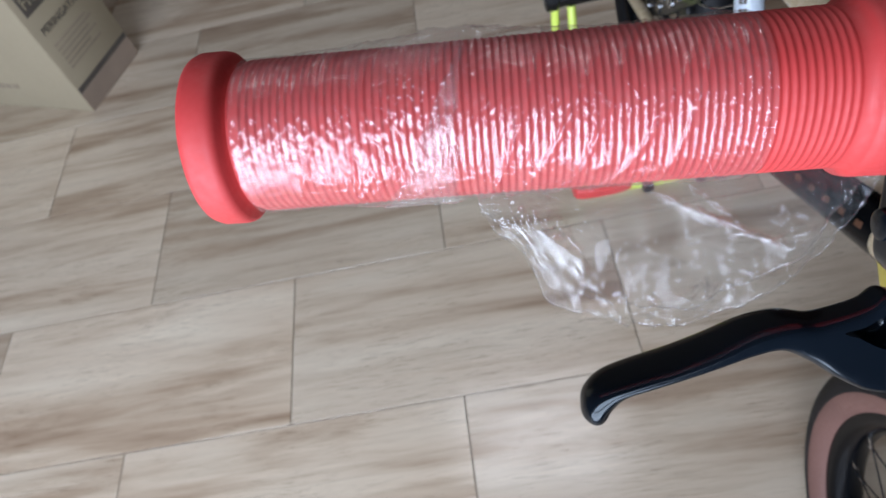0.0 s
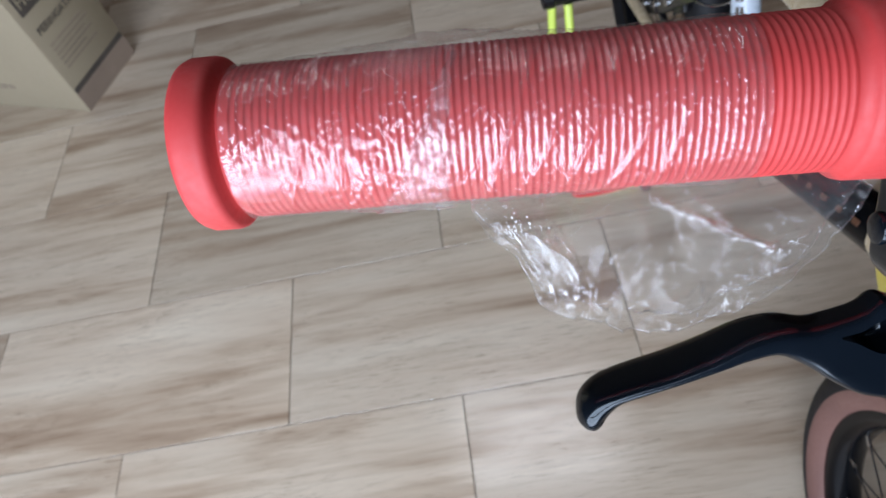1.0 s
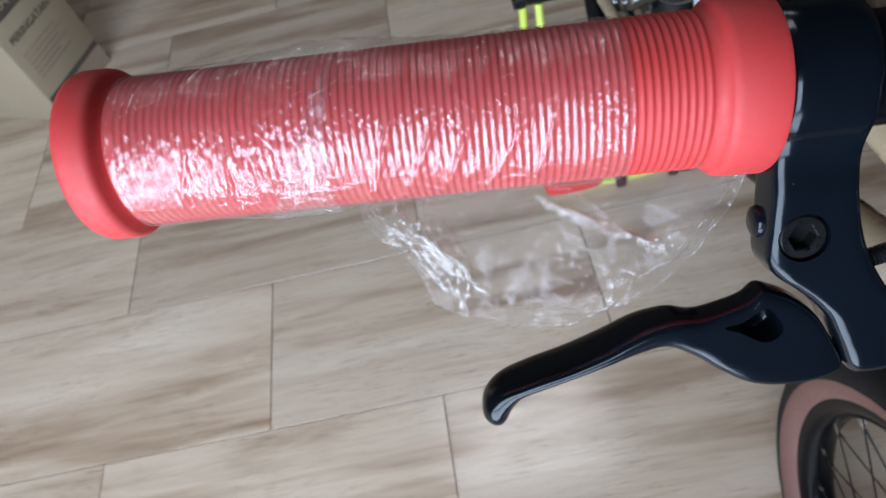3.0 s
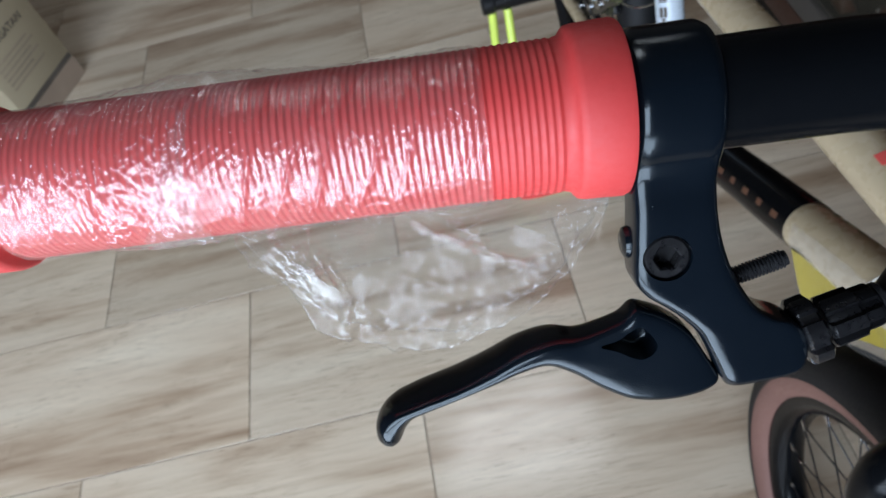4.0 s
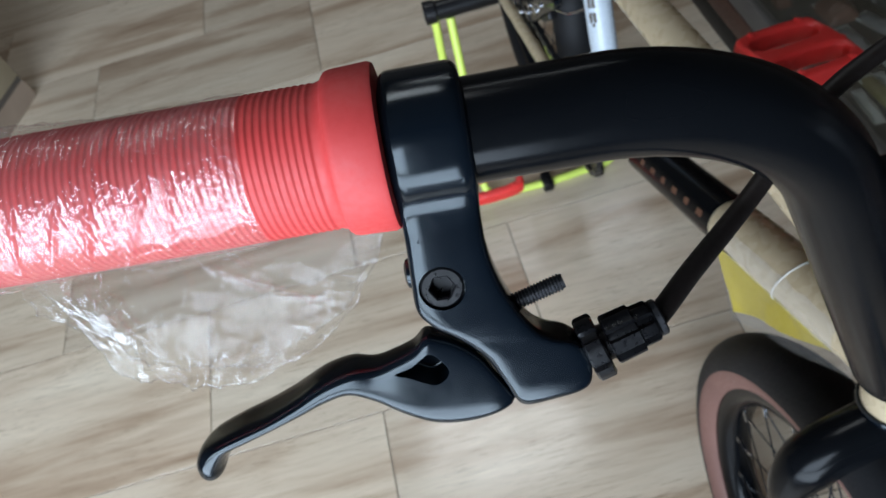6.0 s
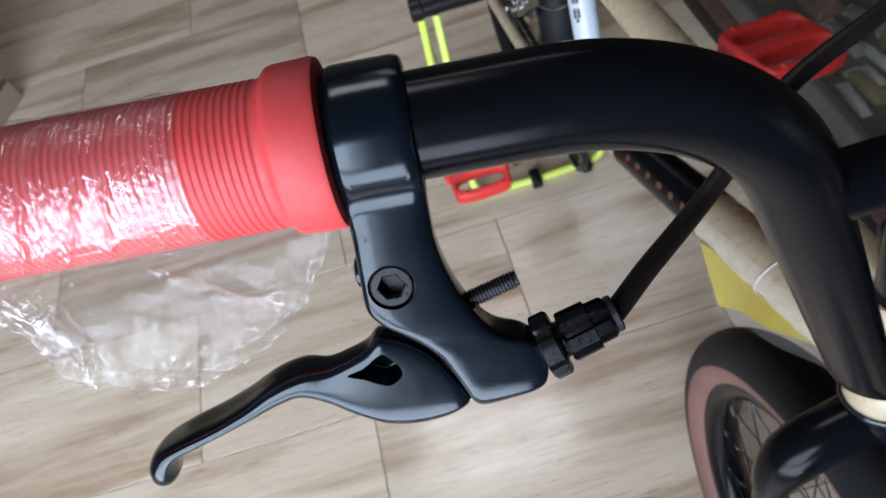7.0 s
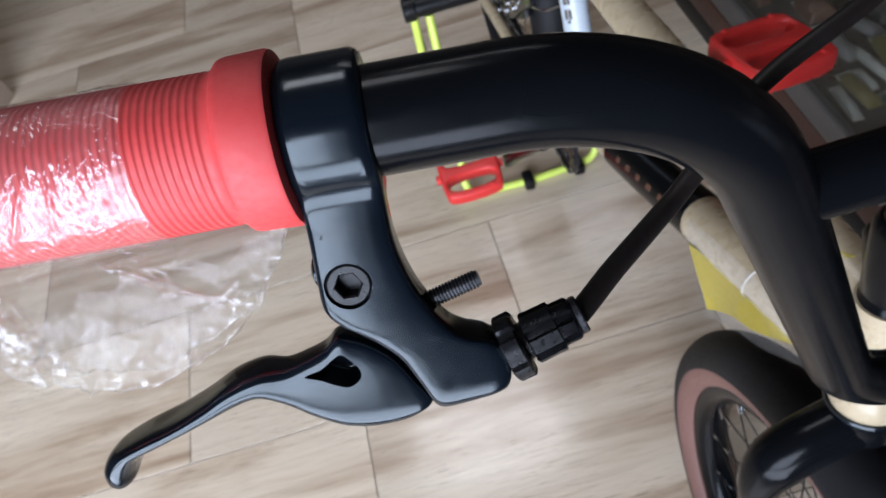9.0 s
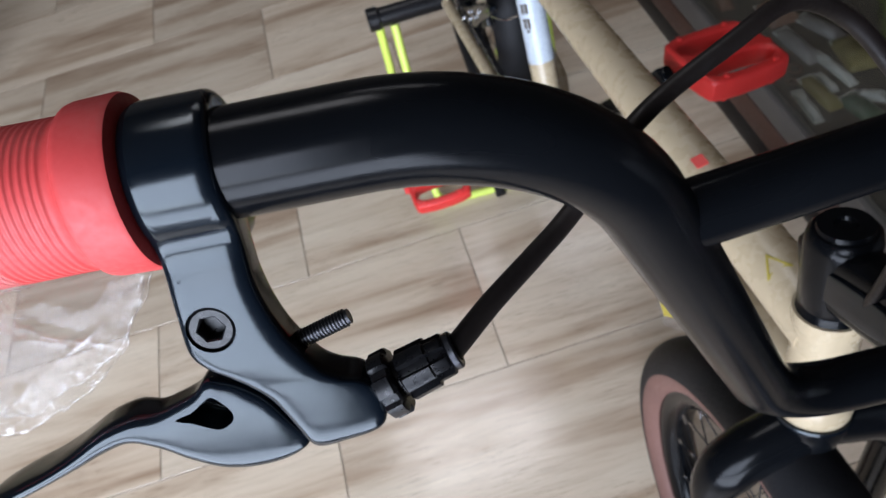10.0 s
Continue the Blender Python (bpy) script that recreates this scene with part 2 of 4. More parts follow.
def tube_bm(pts, r, seg=20, caps=True, bm=None, squash=None):
    """A round tube along points; r is one radius or one for each point."""
    bm = bm or bmesh.new()
    pts = [Vector(p) for p in pts]
    rs = r if isinstance(r, (list, tuple)) else [r] * len(pts)
    up, rings = None, []
    for i, p in enumerate(pts):
        t = (pts[min(i + 1, len(pts) - 1)] - pts[max(i - 1, 0)]).normalized()
        if up is None:
            up = t.orthogonal().normalized()
        up = (up - up.dot(t) * t).normalized()
        side = t.cross(up)
        rings.append([bm.verts.new(p + (up * math.cos(a) + side * math.sin(a)) * rs[i]) for a in (2 * math.pi * k / seg for k in range(seg))])
    for a, b in zip(rings, rings[1:]):
        for k in range(seg):
            bm.faces.new((a[k], a[(k + 1) % seg], b[(k + 1) % seg], b[k]))
    if caps:
        bm.faces.new(rings[0][::-1])
        bm.faces.new(rings[-1])
    return bm


def lathe_bm(profile, seg=48, closed=False, bm=None, arc=None):
    """Turns (x, r) points about the x axis."""
    bm = bm or bmesh.new()
    rings = []
    for x, r in profile:
        if r < 1e-6:
            rings.append([bm.verts.new((x, 0, 0))] * seg)
        else:
            rings.append([bm.verts.new((x, r * math.cos(2 * math.pi * k / seg), r * math.sin(2 * math.pi * k / seg))) for k in range(seg)])
    pairs = list(zip(rings, rings[1:])) + ([(rings[-1], rings[0])] if closed else [])
    for a, b in pairs:
        for k in range(seg):
            quad = list(dict.fromkeys((a[k], a[(k + 1) % seg], b[(k + 1) % seg], b[k])))
            if len(quad) > 2:
                bm.faces.new(quad)
    return bm


def box_bm(size, at=(0, 0, 0), bevel=0.0, bm=None, seg=2):
    bm = bm or bmesh.new()
    geo = bmesh.ops.create_cube(bm, size=1.0)
    verts = geo["verts"]
    for v in verts:
        v.co = Vector((v.co.x * size[0] + at[0], v.co.y * size[1] + at[1], v.co.z * size[2] + at[2]))
    if bevel:
        edges = list({e for v in verts for e in v.link_edges})
        bmesh.ops.bevel(bm, geom=edges, offset=bevel, segments=seg, affect='EDGES', profile=0.5)
    return bm


def plate_mesh(outline, depth, bevel, holes=(), soft=6, res=3):
    """A flat piece with rounded edges, in the xy plane, its front face at z = 0, going back by depth."""
    cu = bpy.data.curves.new("plate", 'CURVE')
    cu.dimensions, cu.fill_mode = '2D', 'BOTH'
    cu.extrude, cu.bevel_depth, cu.bevel_resolution, cu.offset = depth / 2 - bevel, bevel, res, -bevel
    for ring in (outline, *holes):
        pts = [(x, y, 0) for x, y in ring]
        if soft:
            wrap = [pts[-1]] + pts + pts[:2]
            pts = curve_points(wrap, soft)[soft:-soft - 1]
        sp = cu.splines.new('POLY')
        sp.points.add(len(pts) - 1)
        for q, p in zip(sp.points, pts):
            q.co = (p[0], p[1], 0, 1)
        sp.use_cyclic_u = True
    ob = bpy.data.objects.new("plate", cu)
    scene.collection.objects.link(ob)
    bpy.context.view_layer.update()
    me = bpy.data.meshes.new_from_object(ob.evaluated_get(bpy.context.evaluated_depsgraph_get()))
    bpy.data.objects.remove(ob)
    bpy.data.curves.remove(cu)
    me.transform(Matrix.Translation((0, 0, -depth / 2)))
    bm = bmesh.new()
    bm.from_mesh(me)
    bmesh.ops.remove_doubles(bm, verts=bm.verts[:], dist=1e-6)
    bpy.data.meshes.remove(me)
    return bm


def loft_mesh(rows, n=6, seg=56):
    """A solid through rows of (x0, y0, x1, y1, front, back, squareness) in millimetres: edge to edge, rounded in section."""
    def eased(p0, p1, p2, p3, t):
        return 0.5 * (2 * p1 + (p2 - p0) * t + (2 * p0 - 5 * p1 + 4 * p2 - p3) * t * t + (3 * p1 - p0 - 3 * p2 + p3) * t ** 3)
    ext = [rows[0]] + list(rows) + [rows[-1]]
    fine = []
    for i in range(1, len(ext) - 2):
        for k in range(n):
            fine.append([eased(*q, k / n) for q in zip(*ext[i - 1:i + 3])])
    fine.append(list(rows[-1]))
    bm = bmesh.new()
    rings = []
    for x0, y0, x1, y1, front, back, square in fine:
        ring = []
        for k in range(seg):
            c, d = math.cos(2 * math.pi * k / seg), math.sin(2 * math.pi * k / seg)
            u = math.copysign(abs(c) ** (2 / square), c)
            w = math.copysign(abs(d) ** (2 / square), d)
            ring.append(bm.verts.new(((x0 + (x1 - x0) * (u + 1) / 2) / 1000, -(y0 + (y1 - y0) * (u + 1) / 2) / 1000, (back + (front - back) * (w + 1) / 2) / 1000)))
        rings.append(ring)
    for a, b in zip(rings, rings[1:]):
        for k in range(seg):
            bm.faces.new((a[k], a[(k + 1) % seg], b[(k + 1) % seg], b[k]))
    bm.faces.new(rings[0][::-1])
    bm.faces.new(rings[-1])
    return bm


def text_mesh(body, size, depth=0.0004):
    cu = bpy.data.curves.new("text", 'FONT')
    cu.body, cu.size, cu.extrude = body, size, depth
    cu.align_x, cu.align_y = 'CENTER', 'CENTER'
    ob = bpy.data.objects.new("text", cu)
    scene.collection.objects.link(ob)
    bpy.context.view_layer.update()
    me = bpy.data.meshes.new_from_object(ob.evaluated_get(bpy.context.evaluated_depsgraph_get()))
    bpy.data.objects.remove(ob)
    bpy.data.curves.remove(cu)
    me.materials.clear()
    return me


def along(p, q, roll_to=(0, 0, 1)):
    """A pose whose x axis runs from p to q."""
    p, q = Vector(p), Vector(q)
    x = (q - p).normalized()
    y = Vector(roll_to).cross(x)
    if y.length < 1e-4:
        y = Vector((0, 1, 0)).cross(x)
    y.normalize()
    z = x.cross(y)
    m = Matrix((x, y, z)).transposed().to_4x4()
    m.translation = p
    return m


# ---- the room ----
TL, TW, GAP = 0.6, 0.3, 0.0019
X0, X1, Y0, Y1, ZC = -3.0, 3.0, -1.5, 3.3, 3.0

floor = part("floor", box_bm((X1 - X0, Y1 - Y0, 0.08), ((X0 + X1) / 2, (Y0 + Y1) / 2, -0.0407)), GROUT, angle=0)
tagged(floor, "wood-look ceramic tile floor with thin brown joints", "floor", kind="structure")


def wall(name, size, at, mat=WALL, label="plain painted shop wall"):
    ob = part(name, box_bm(size, at), mat, angle=0)
    return tagged(ob, label, "wall", kind="structure")


wall("wall_north", (X1 - X0 + 0.2, 0.1, ZC), (0, Y1 + 0.05, ZC / 2))
wall("wall_west", (0.1, Y1 - Y0, ZC), (X0 - 0.05, (Y0 + Y1) / 2, ZC / 2))
wall("wall_east", (0.1, Y1 - Y0, ZC), (X1 + 0.05, (Y0 + Y1) / 2, ZC / 2))
bm = box_bm((1.6, 0.1, ZC), (-2.2, Y0 - 0.05, ZC / 2))
box_bm((2.48, 0.1, ZC), (1.76, Y0 - 0.05, ZC / 2), bm=bm)
# added piece narrows the upper opening, to keep the lever's face dark
box_bm((0.28, 0.1, ZC - 0.84), (0.38, Y0 - 0.05, (ZC + 0.84) / 2), bm=bm)
box_bm((1.64, 0.1, ZC - 1.94), (-0.58, Y0 - 0.05, (ZC + 1.94) / 2), bm=bm)
box_bm((1.92, 0.1, 0.23), (-0.44, Y0 - 0.05, 0.115), bm=bm)
tagged(part("wall_south", bm, WALL, angle=0), "plain unseen shop front wall, its wide window opening stepped to shape the light", "wall", kind="structure")
transom = part("window_transom", box_bm((1.64, 0.07, 0.10), (-0.58, Y0 - 0.05, 0.89), 0.004), WALL, angle=0)
tagged(transom, "dark painted transom bar across the shop window", "window frame", kind="structure")
tagged(part("ceiling", box_bm((X1 - X0 + 0.2, Y1 - Y0 + 0.2, 0.1), (0, (Y0 + Y1) / 2, ZC + 0.05)), CEIL, angle=0), "plain dark boarded ceiling", "ceiling", kind="structure")
tagged(part("ground", box_bm((60, 40, 0.08), (0, Y0 - 20.1, -0.06)), varied("street_paving", (0.3, 0.29, 0.27), 0.85, scale=4), angle=0),
       "grey paved ground outside the shop front", "ground", kind="structure")

# ---- the handlebar's own frame: x along the bar, y up the lever's plane, z towards the lever's face ----
AXIS = Vector((0.9928, -0.1003, -0.0655)).normalized()
LDOWN = Vector((-0.1111, -0.5659, -0.8169))
LDOWN = (LDOWN - LDOWN.dot(AXIS) * AXIS).normalized()
LFACE = AXIS.cross(-LDOWN)
BAR0 = Vector((0.45, -0.3402, 0.9269))
BARM = Matrix((AXIS, -LDOWN, LFACE)).transposed().to_4x4()
BARM.translation = BAR0


def bar(s, v=0.0, n=0.0):
    """A place by millimetres along the bar, below it in the lever's plane, and out of that plane."""
    return BAR0 + (AXIS * s + LDOWN * v + LFACE * n) / 1000


bicycle = thing("bicycle", "tan bmx bicycle with black handlebar and red grips on a stand", "bicycle", m=pose(0.750, 0.05, 0))
MID = 0.750


def bike(name, bm, mat, label="", parent=None, m=None, angle=40, crisp=False):
    ob = part(name, bm, mat, parent or bicycle, label, m if m is not None else Matrix(), angle)
    if crisp:
        even = ob.modifiers.new("flat_faces", 'WEIGHTED_NORMAL')
        even.mode, even.weight, even.keep_sharp = 'FACE_AREA', 80, True
    return ob


# handlebar: grip section, upper bend, riser, lower bend, middle, and the same mirrored
CORNER, LOWER = Vector((0.5810, -0.3560, 0.9215)), Vector((0.6650, -0.3740, 0.7200))
half_bar = [bar(-100), CORNER, LOWER, Vector((MID, -0.381, 0.7195))]
right = bent(half_bar, (0.073, 0.050), 16)
left = [Vector((2 * MID - p.x, p.y, p.z)) for p in reversed(right[:-1])]
handlebar = bike("handlebar", tube_bm(right + left, 0.0118, 40), BLACK_SATIN, "satin black bent steel handlebar")
CROSS = Vector((0.6040, -0.3605, 0.8690))
bike("crossbar", tube_bm([CROSS, Vector((2 * MID - CROSS.x, CROSS.y, CROSS.z))], 0.0098, 28), BLACK_SATIN)


GRIP_R = 0.0166


def grip_mesh():
    g = GRIP_R
    prof = [(-0.1036, 0.0110), (-0.1041, 0.0170), (-0.1034, 0.0184), (-0.1020, 0.0190), (-0.0976, 0.0190), (-0.0964, 0.0187), (-0.0956, 0.0178), (-0.0952, 0.0164), (-0.0944, g - 0.0010), (-0.0932, g - 0.0008)]
    x, pitch = -0.0925, 0.0016
    while x < 0.0268:
        prof += [(x, g - 0.00020), (x + 0.28 * pitch, g - 0.00020), (x + 0.42 * pitch, g - 0.00007), (x + 0.52 * pitch, g), (x + 0.72 * pitch, g), (x + 0.82 * pitch, g - 0.00007), (x + 0.96 * pitch, g - 0.00019)]
        x += pitch
    prof += [(x + 0.0004, g - 0.0003), (x + 0.0011, g), (x + 0.0022, g + 0.0002), (x + 0.0028, g + 0.0012), (x + 0.0034, g + 0.0018), (x + 0.0046, g + 0.0021), (0.0402, g + 0.0024), (0.0412, g + 0.0020), (0.0416, g), (0.0416, 0.0112)]
    return lathe_bm(prof, 96)


def left_hand(m):
    """The same pose mirrored to the other side of the bicycle."""
    c = m.translation
    x = m.to_3x3() @ Vector((1, 0, 0))
    return along((2 * MID - c.x, c.y, c.z), (2 * MID - c.x - x.x, c.y + x.y, c.z + x.z))


grip = bike("grip", grip_mesh(), RUBBER_RED, "red ribbed rubber grip with end flanges", m=BARM, angle=50)
other = bpy.data.objects.new("grip", grip.data)
scene.collection.objects.link(other)
other.parent = bicycle
other.matrix_basis = bicycle.matrix_basis.inverted() @ left_hand(BARM)

# ---- brake lever ----
def carve(bm, cutter):
    """Cuts one solid out of another."""
    obs = []
    for solid in (bm, cutter):
        bmesh.ops.recalc_face_normals(solid, faces=solid.faces[:])
        me = bpy.data.meshes.new("solid")
        solid.to_mesh(me)
        solid.free()
        ob = bpy.data.objects.new("solid", me)
        scene.collection.objects.link(ob)
        obs.append(ob)
    cut = obs[0].modifiers.new("cut", 'BOOLEAN')
    cut.operation, cut.object, cut.solver = 'DIFFERENCE', obs[1], 'EXACT'
    bpy.context.view_layer.update()
    me = bpy.data.meshes.new_from_object(obs[0].evaluated_get(bpy.context.evaluated_depsgraph_get()))
    out = bmesh.new()
    out.from_mesh(me)
    for ob in obs:
        old = ob.data
        bpy.data.objects.remove(ob)
        bpy.data.meshes.remove(old)
    bpy.data.meshes.remove(me)
    return out


FACE = 0.0120
# bracket: one smooth casting that runs from the clamp ring down to the foot of the cable stop
BRACKET = [
    (43.4, -16.09, 57.8, -16.09, 3.86, 0.0, 4), (42.2, -14.63, 59.0, -14.63, 7.74, 0.0, 4.5), (41.6, -11.49, 59.6, -11.49, 11.91, 0.0, 5), (41.4, -7.31, 59.8, -7.31, 14.85, 0.0, 5.5), (41.4, -3.13, 59.8, -3.13, 16.25, 0.0, 6),
    (41.4, 1.0, 59.8, 1.0, 16.52, 0.0, 6), (41.4, 5.0, 59.8, 5.0, 15.78, 0.0, 6), (41.4, 8.0, 59.8, 8.0, 14.35, 0.0, 6), (41.5, 10.0, 59.8, 10.0, 13.05, 0.0, 6), (41.5, 12.0, 59.6, 12.0, 12.1, -0.2, 6),
    (41.6, 14.2, 59.4, 14.2, 11.55, -0.4, 6), (41.6, 17.0, 59.3, 17.0, 11.4, -0.5, 6), (41.6, 20.0, 59.3, 20.0, 11.8, -0.5, 6), (41.5, 23.0, 59.4, 23.0, 12.1, -0.5, 6), (41.2, 29, 60.3, 29, 12.2, -0.5, 6),
    (41.1, 36.6, 62.2, 35.6, 12.2, -0.5, 6), (43.6, 40.7, 65.0, 41.6, 12.2, -0.5, 6), (46.8, 43.2, 68.4, 46.6, 12.1, -0.5, 6), (50.1, 46.0, 72.2, 49.3, 12.0, -0.5, 6), (53.2, 49.2, 76.2, 50.9, 12.0, -0.5, 6),
    (55.4, 52.15, 79.2, 54.02, 12.0, -0.5, 6), (57.4, 56.45, 80.0, 57.58, 12.0, -0.5, 6), (59.2, 60.75, 79.9, 60.83, 12.0, -0.5, 6), (60.3, 63.76, 79.2, 63.0, 11.8, -0.3, 6), (61.2, 65.69, 78.0, 64.31, 11.2, 0.3, 5),
    (62.2, 66.77, 76.4, 64.97, 10.2, 1.3, 4), (63.6, 67.31, 74.6, 65.31, 8.4, 3.2, 3),
]
drill = lathe_bm([(-0.004, 0.0), (-0.004, 0.0053), (0.004, 0.0053), (0.004, 0.0)], 40)
bmesh.ops.transform(drill, matrix=Matrix.Translation((0.0480, -0.0314, FACE)) @ pose(0, 0, 0, 0, -90, 0), verts=drill.verts[:])
bm = carve(loft_mesh(BRACKET), drill)
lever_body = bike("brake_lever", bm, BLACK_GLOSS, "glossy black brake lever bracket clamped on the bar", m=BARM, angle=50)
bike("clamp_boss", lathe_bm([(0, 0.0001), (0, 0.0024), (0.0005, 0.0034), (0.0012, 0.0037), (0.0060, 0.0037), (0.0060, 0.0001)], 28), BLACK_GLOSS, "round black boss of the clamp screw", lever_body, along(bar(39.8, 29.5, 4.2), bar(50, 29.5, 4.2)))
# clamp ring with rounded rims
CLAMP_R = 0.0164
ringp = [(-0.0092, 0.0118), (-0.0092, CLAMP_R - 0.0024), (-0.0090, CLAMP_R - 0.0014), (-0.0084, CLAMP_R - 0.0006), (-0.0074, CLAMP_R - 0.0001), (-0.0064, CLAMP_R), (0.0064, CLAMP_R),
         (0.0074, CLAMP_R - 0.0001), (0.0084, CLAMP_R - 0.0006), (0.0090, CLAMP_R - 0.0014), (0.0092, CLAMP_R - 0.0024), (0.0092, 0.0118)]
ringp = [(x * 0.955, r) for x, r in ringp]
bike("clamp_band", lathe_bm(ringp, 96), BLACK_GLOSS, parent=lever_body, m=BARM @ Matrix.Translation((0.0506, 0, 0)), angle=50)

# blade: rounded finger piece that broadens into a flat plate at the pivot
BLADE = [
    (-21.6, 77.0, -19.4, 77.4, 4.2, 0.6, 2), (-23.0, 76.2, -18.2, 76.9, 5.6, -2.8, 2.1), (-23.9, 74.6, -17.2, 75.6, 6.4, -4.0, 2.2), (-23.6, 71.4, -16.2, 73.6, 7.1, -6.0, 2.25), (-22.0, 68.8, -14.6, 71.4, 7.5, -6.5, 2.25),
    (-19.6, 66.9, -12.8, 69.4, 7.8, -6.6, 2.35), (-16.6, 65.5, -10.6, 68.0, 8.1, -6.6, 2.45), (-10.5, 63.2, -7.0, 66.6, 8.5, -6.4, 2.55), (-2.2, 60.4, -0.3, 64.1, 9.0, -6.0, 2.55), (6.2, 56.6, 7.6, 61.2, 9.5, -5.4, 2.55),
    (14.4, 52.2, 14.6, 58.6, 9.8, -4.4, 2.65), (22.1, 50.1, 20.6, 57.3, 10.0, -3.0, 2.95), (28.0, 50.3, 26.9, 60.17, 9.9, -0.8, 3.5), (33.0, 49.1, 32.6, 64.23, 10.0, 0.0, 4.5), (38.4, 47.1, 38.4, 67.7, 10.0, 0.4, 5),
    (41.6, 44.5, 42.6, 69.1, 10.0, 0.4, 5), (44.8, 45.3, 46.6, 69.6, 10.0, 0.4, 5), (49.0, 47.5, 51.0, 69.5, 10.0, 0.4, 5), (53.8, 51.9, 55.0, 68.8, 9.9, 0.4, 5), (57.6, 58.6, 57.9, 67.6, 9.6, 2.2, 4.5),
    (59.8, 62.6, 59.6, 66.7, 9.0, 2.8, 3.5), (60.7, 64.6, 60.4, 65.9, 7.8, 4.0, 2.5),
]


def mm(*pts):
    return [(s / 1000, -v / 1000) for s, v in pts]


pocket = mm((33.0, 52.4), (37.0, 51.2), (40.2, 49.2), (42.2, 48.4), (44.0, 50.0), (45.8, 53.0), (45.2, 55.4), (42.4, 56.8), (39.6, 55.8), (36.6, 54.0))
cutter = plate_mesh(pocket, 0.012, 0.0012, soft=5, res=3)
bmesh.ops.translate(cutter, verts=cutter.verts[:], vec=(0, 0, 0.0140))
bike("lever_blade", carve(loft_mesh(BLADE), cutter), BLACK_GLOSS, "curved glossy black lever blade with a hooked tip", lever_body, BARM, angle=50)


def socket_bolt(r, h, hexr, depth):
    """A round bolt head with a hexagonal socket; its top at x = 0."""
    bm = bmesh.new()
    n = 36
    def loop(rad, x, hexa=False):
        out = []
        for k in range(n):
            a = 2 * math.pi * k / n
            q = rad / math.cos(((a + math.pi / 6) % (math.pi / 3)) - math.pi / 6) * math.cos(math.pi / 6) if hexa else rad
            out.append(bm.verts.new((x, q * math.cos(a), q * math.sin(a))))
        return out
    rings = [loop(r, -h), loop(r, -0.0005), loop(r - 0.0005, 0), loop(hexr + 0.0004, 0, True), loop(hexr, -0.0004, True), loop(hexr, -depth, True)]
    for a, b in zip(rings, rings[1:]):
        for k in range(n):
            bm.faces.new((a[k], a[(k + 1) % n], b[(k + 1) % n], b[k]))
    bm.faces.new(rings[-1])
    bm.faces.new(rings[0])
    return bm


bike("bolt", socket_bolt(0.0050, 0.006, 0.0029, 0.0036), BLACK_PLASTIC, "black socket bolt", lever_body,
     BARM @ Matrix.Translation((0.0480, -0.0314, FACE - 0.0003)) @ pose(0, 0, 0, 0, -90, 0), crisp=True)


def thread_bm(r, length, pitch):
    prof = [(0, 0), (0, r * 0.85)]
    x = 0.0
    while x < length - pitch:
        prof += [(x + pitch * 0.25, r), (x + pitch * 0.5, r), (x + pitch * 0.75, r * 0.82), (x + pitch, r * 0.82)]
        x += pitch
    return lathe_bm(prof + [(length, r * 0.8), (length, 0)], 20)


bike("clamp_screw", thread_bm(0.0022, 0.0142, 0.0008), STEEL_DARK, "dark threaded screw end", lever_body, along(bar(62.5, 41.3, 5), bar(76.2, 37.3, 5.4)))

ADJ0, ADJ1 = bar(79.4, 56.9, 5.5), bar(96.2, 51.2, 5.8)


def fluted(profile, lobes, share, deep, lo, hi, seg=96):
    """A turned piece with grooves along its length between lo and hi."""
    bm = lathe_bm(profile, seg)
    for v in bm.verts:
        if lo < v.co.x < hi:
            a = (math.atan2(v.co.z, v.co.y) * lobes / (2 * math.pi)) % 1.0
            f = 1.0 if a < share else deep
            v.co.y *= f
            v.co.z *= f
    return bm


nut = [(0, 0.0001), (0, 0.0040), (0, 0.0074), (0.0006, 0.0082), (0.0042, 0.0082), (0.0048, 0.0074), (0.0048, 0.0040), (0.0048, 0.0001)]
bike("lock_nut", fluted(nut, 7, 0.66, 0.86, -1, 1), BLACK_PLASTIC, "black notched lock nut", lever_body, along(ADJ0, ADJ1))
barrel = [(0.0046, 0.0001), (0.0046, 0.0046), (0.0060, 0.0046), (0.0061, 0.0058), (0.0066, 0.0063), (0.0134, 0.0061), (0.0137, 0.0053), (0.0174, 0.0052), (0.0178, 0.0049), (0.0179, 0.0046), (0.0188, 0.0042), (0.0188, 0.0001)]
bike("barrel_adjuster", fluted(barrel, 6, 0.60, 0.74, 0.00605, 0.01785), BLACK_PLASTIC, "black fluted barrel adjuster", lever_body, along(ADJ0, ADJ1))
bike("ferrule", lathe_bm([(0.0184, 0.0030), (0.0184, 0.0046), (0.0196, 0.0046), (0.0200, 0.0042), (0.0200, 0.0030)], 24), STEEL_DARK, "dull metal cable collar", lever_body, along(ADJ0, ADJ1))

CB0, CB1 = bar(97.2, 50.8, 5.8), Vector((0.5815, -0.3535, 0.8775))
run = curve_points([bar(94, 51.9, 5.7), CB0, CB0.lerp(CB1, 0.3) + Vector((0, 0, 0.001)), CB0.lerp(CB1, 0.65), CB1, (0.6090, -0.3350, 0.8840), (0.6390, -0.3250, 0.8900),
                    (0.6620, -0.3150, 0.8880), (0.6800, -0.3140, 0.8780), (0.6930, -0.3220, 0.8650), (0.7080, -0.3350, 0.8400), (0.7280, -0.3420, 0.7900), (0.7400, -0.3400, 0.70)], 8)
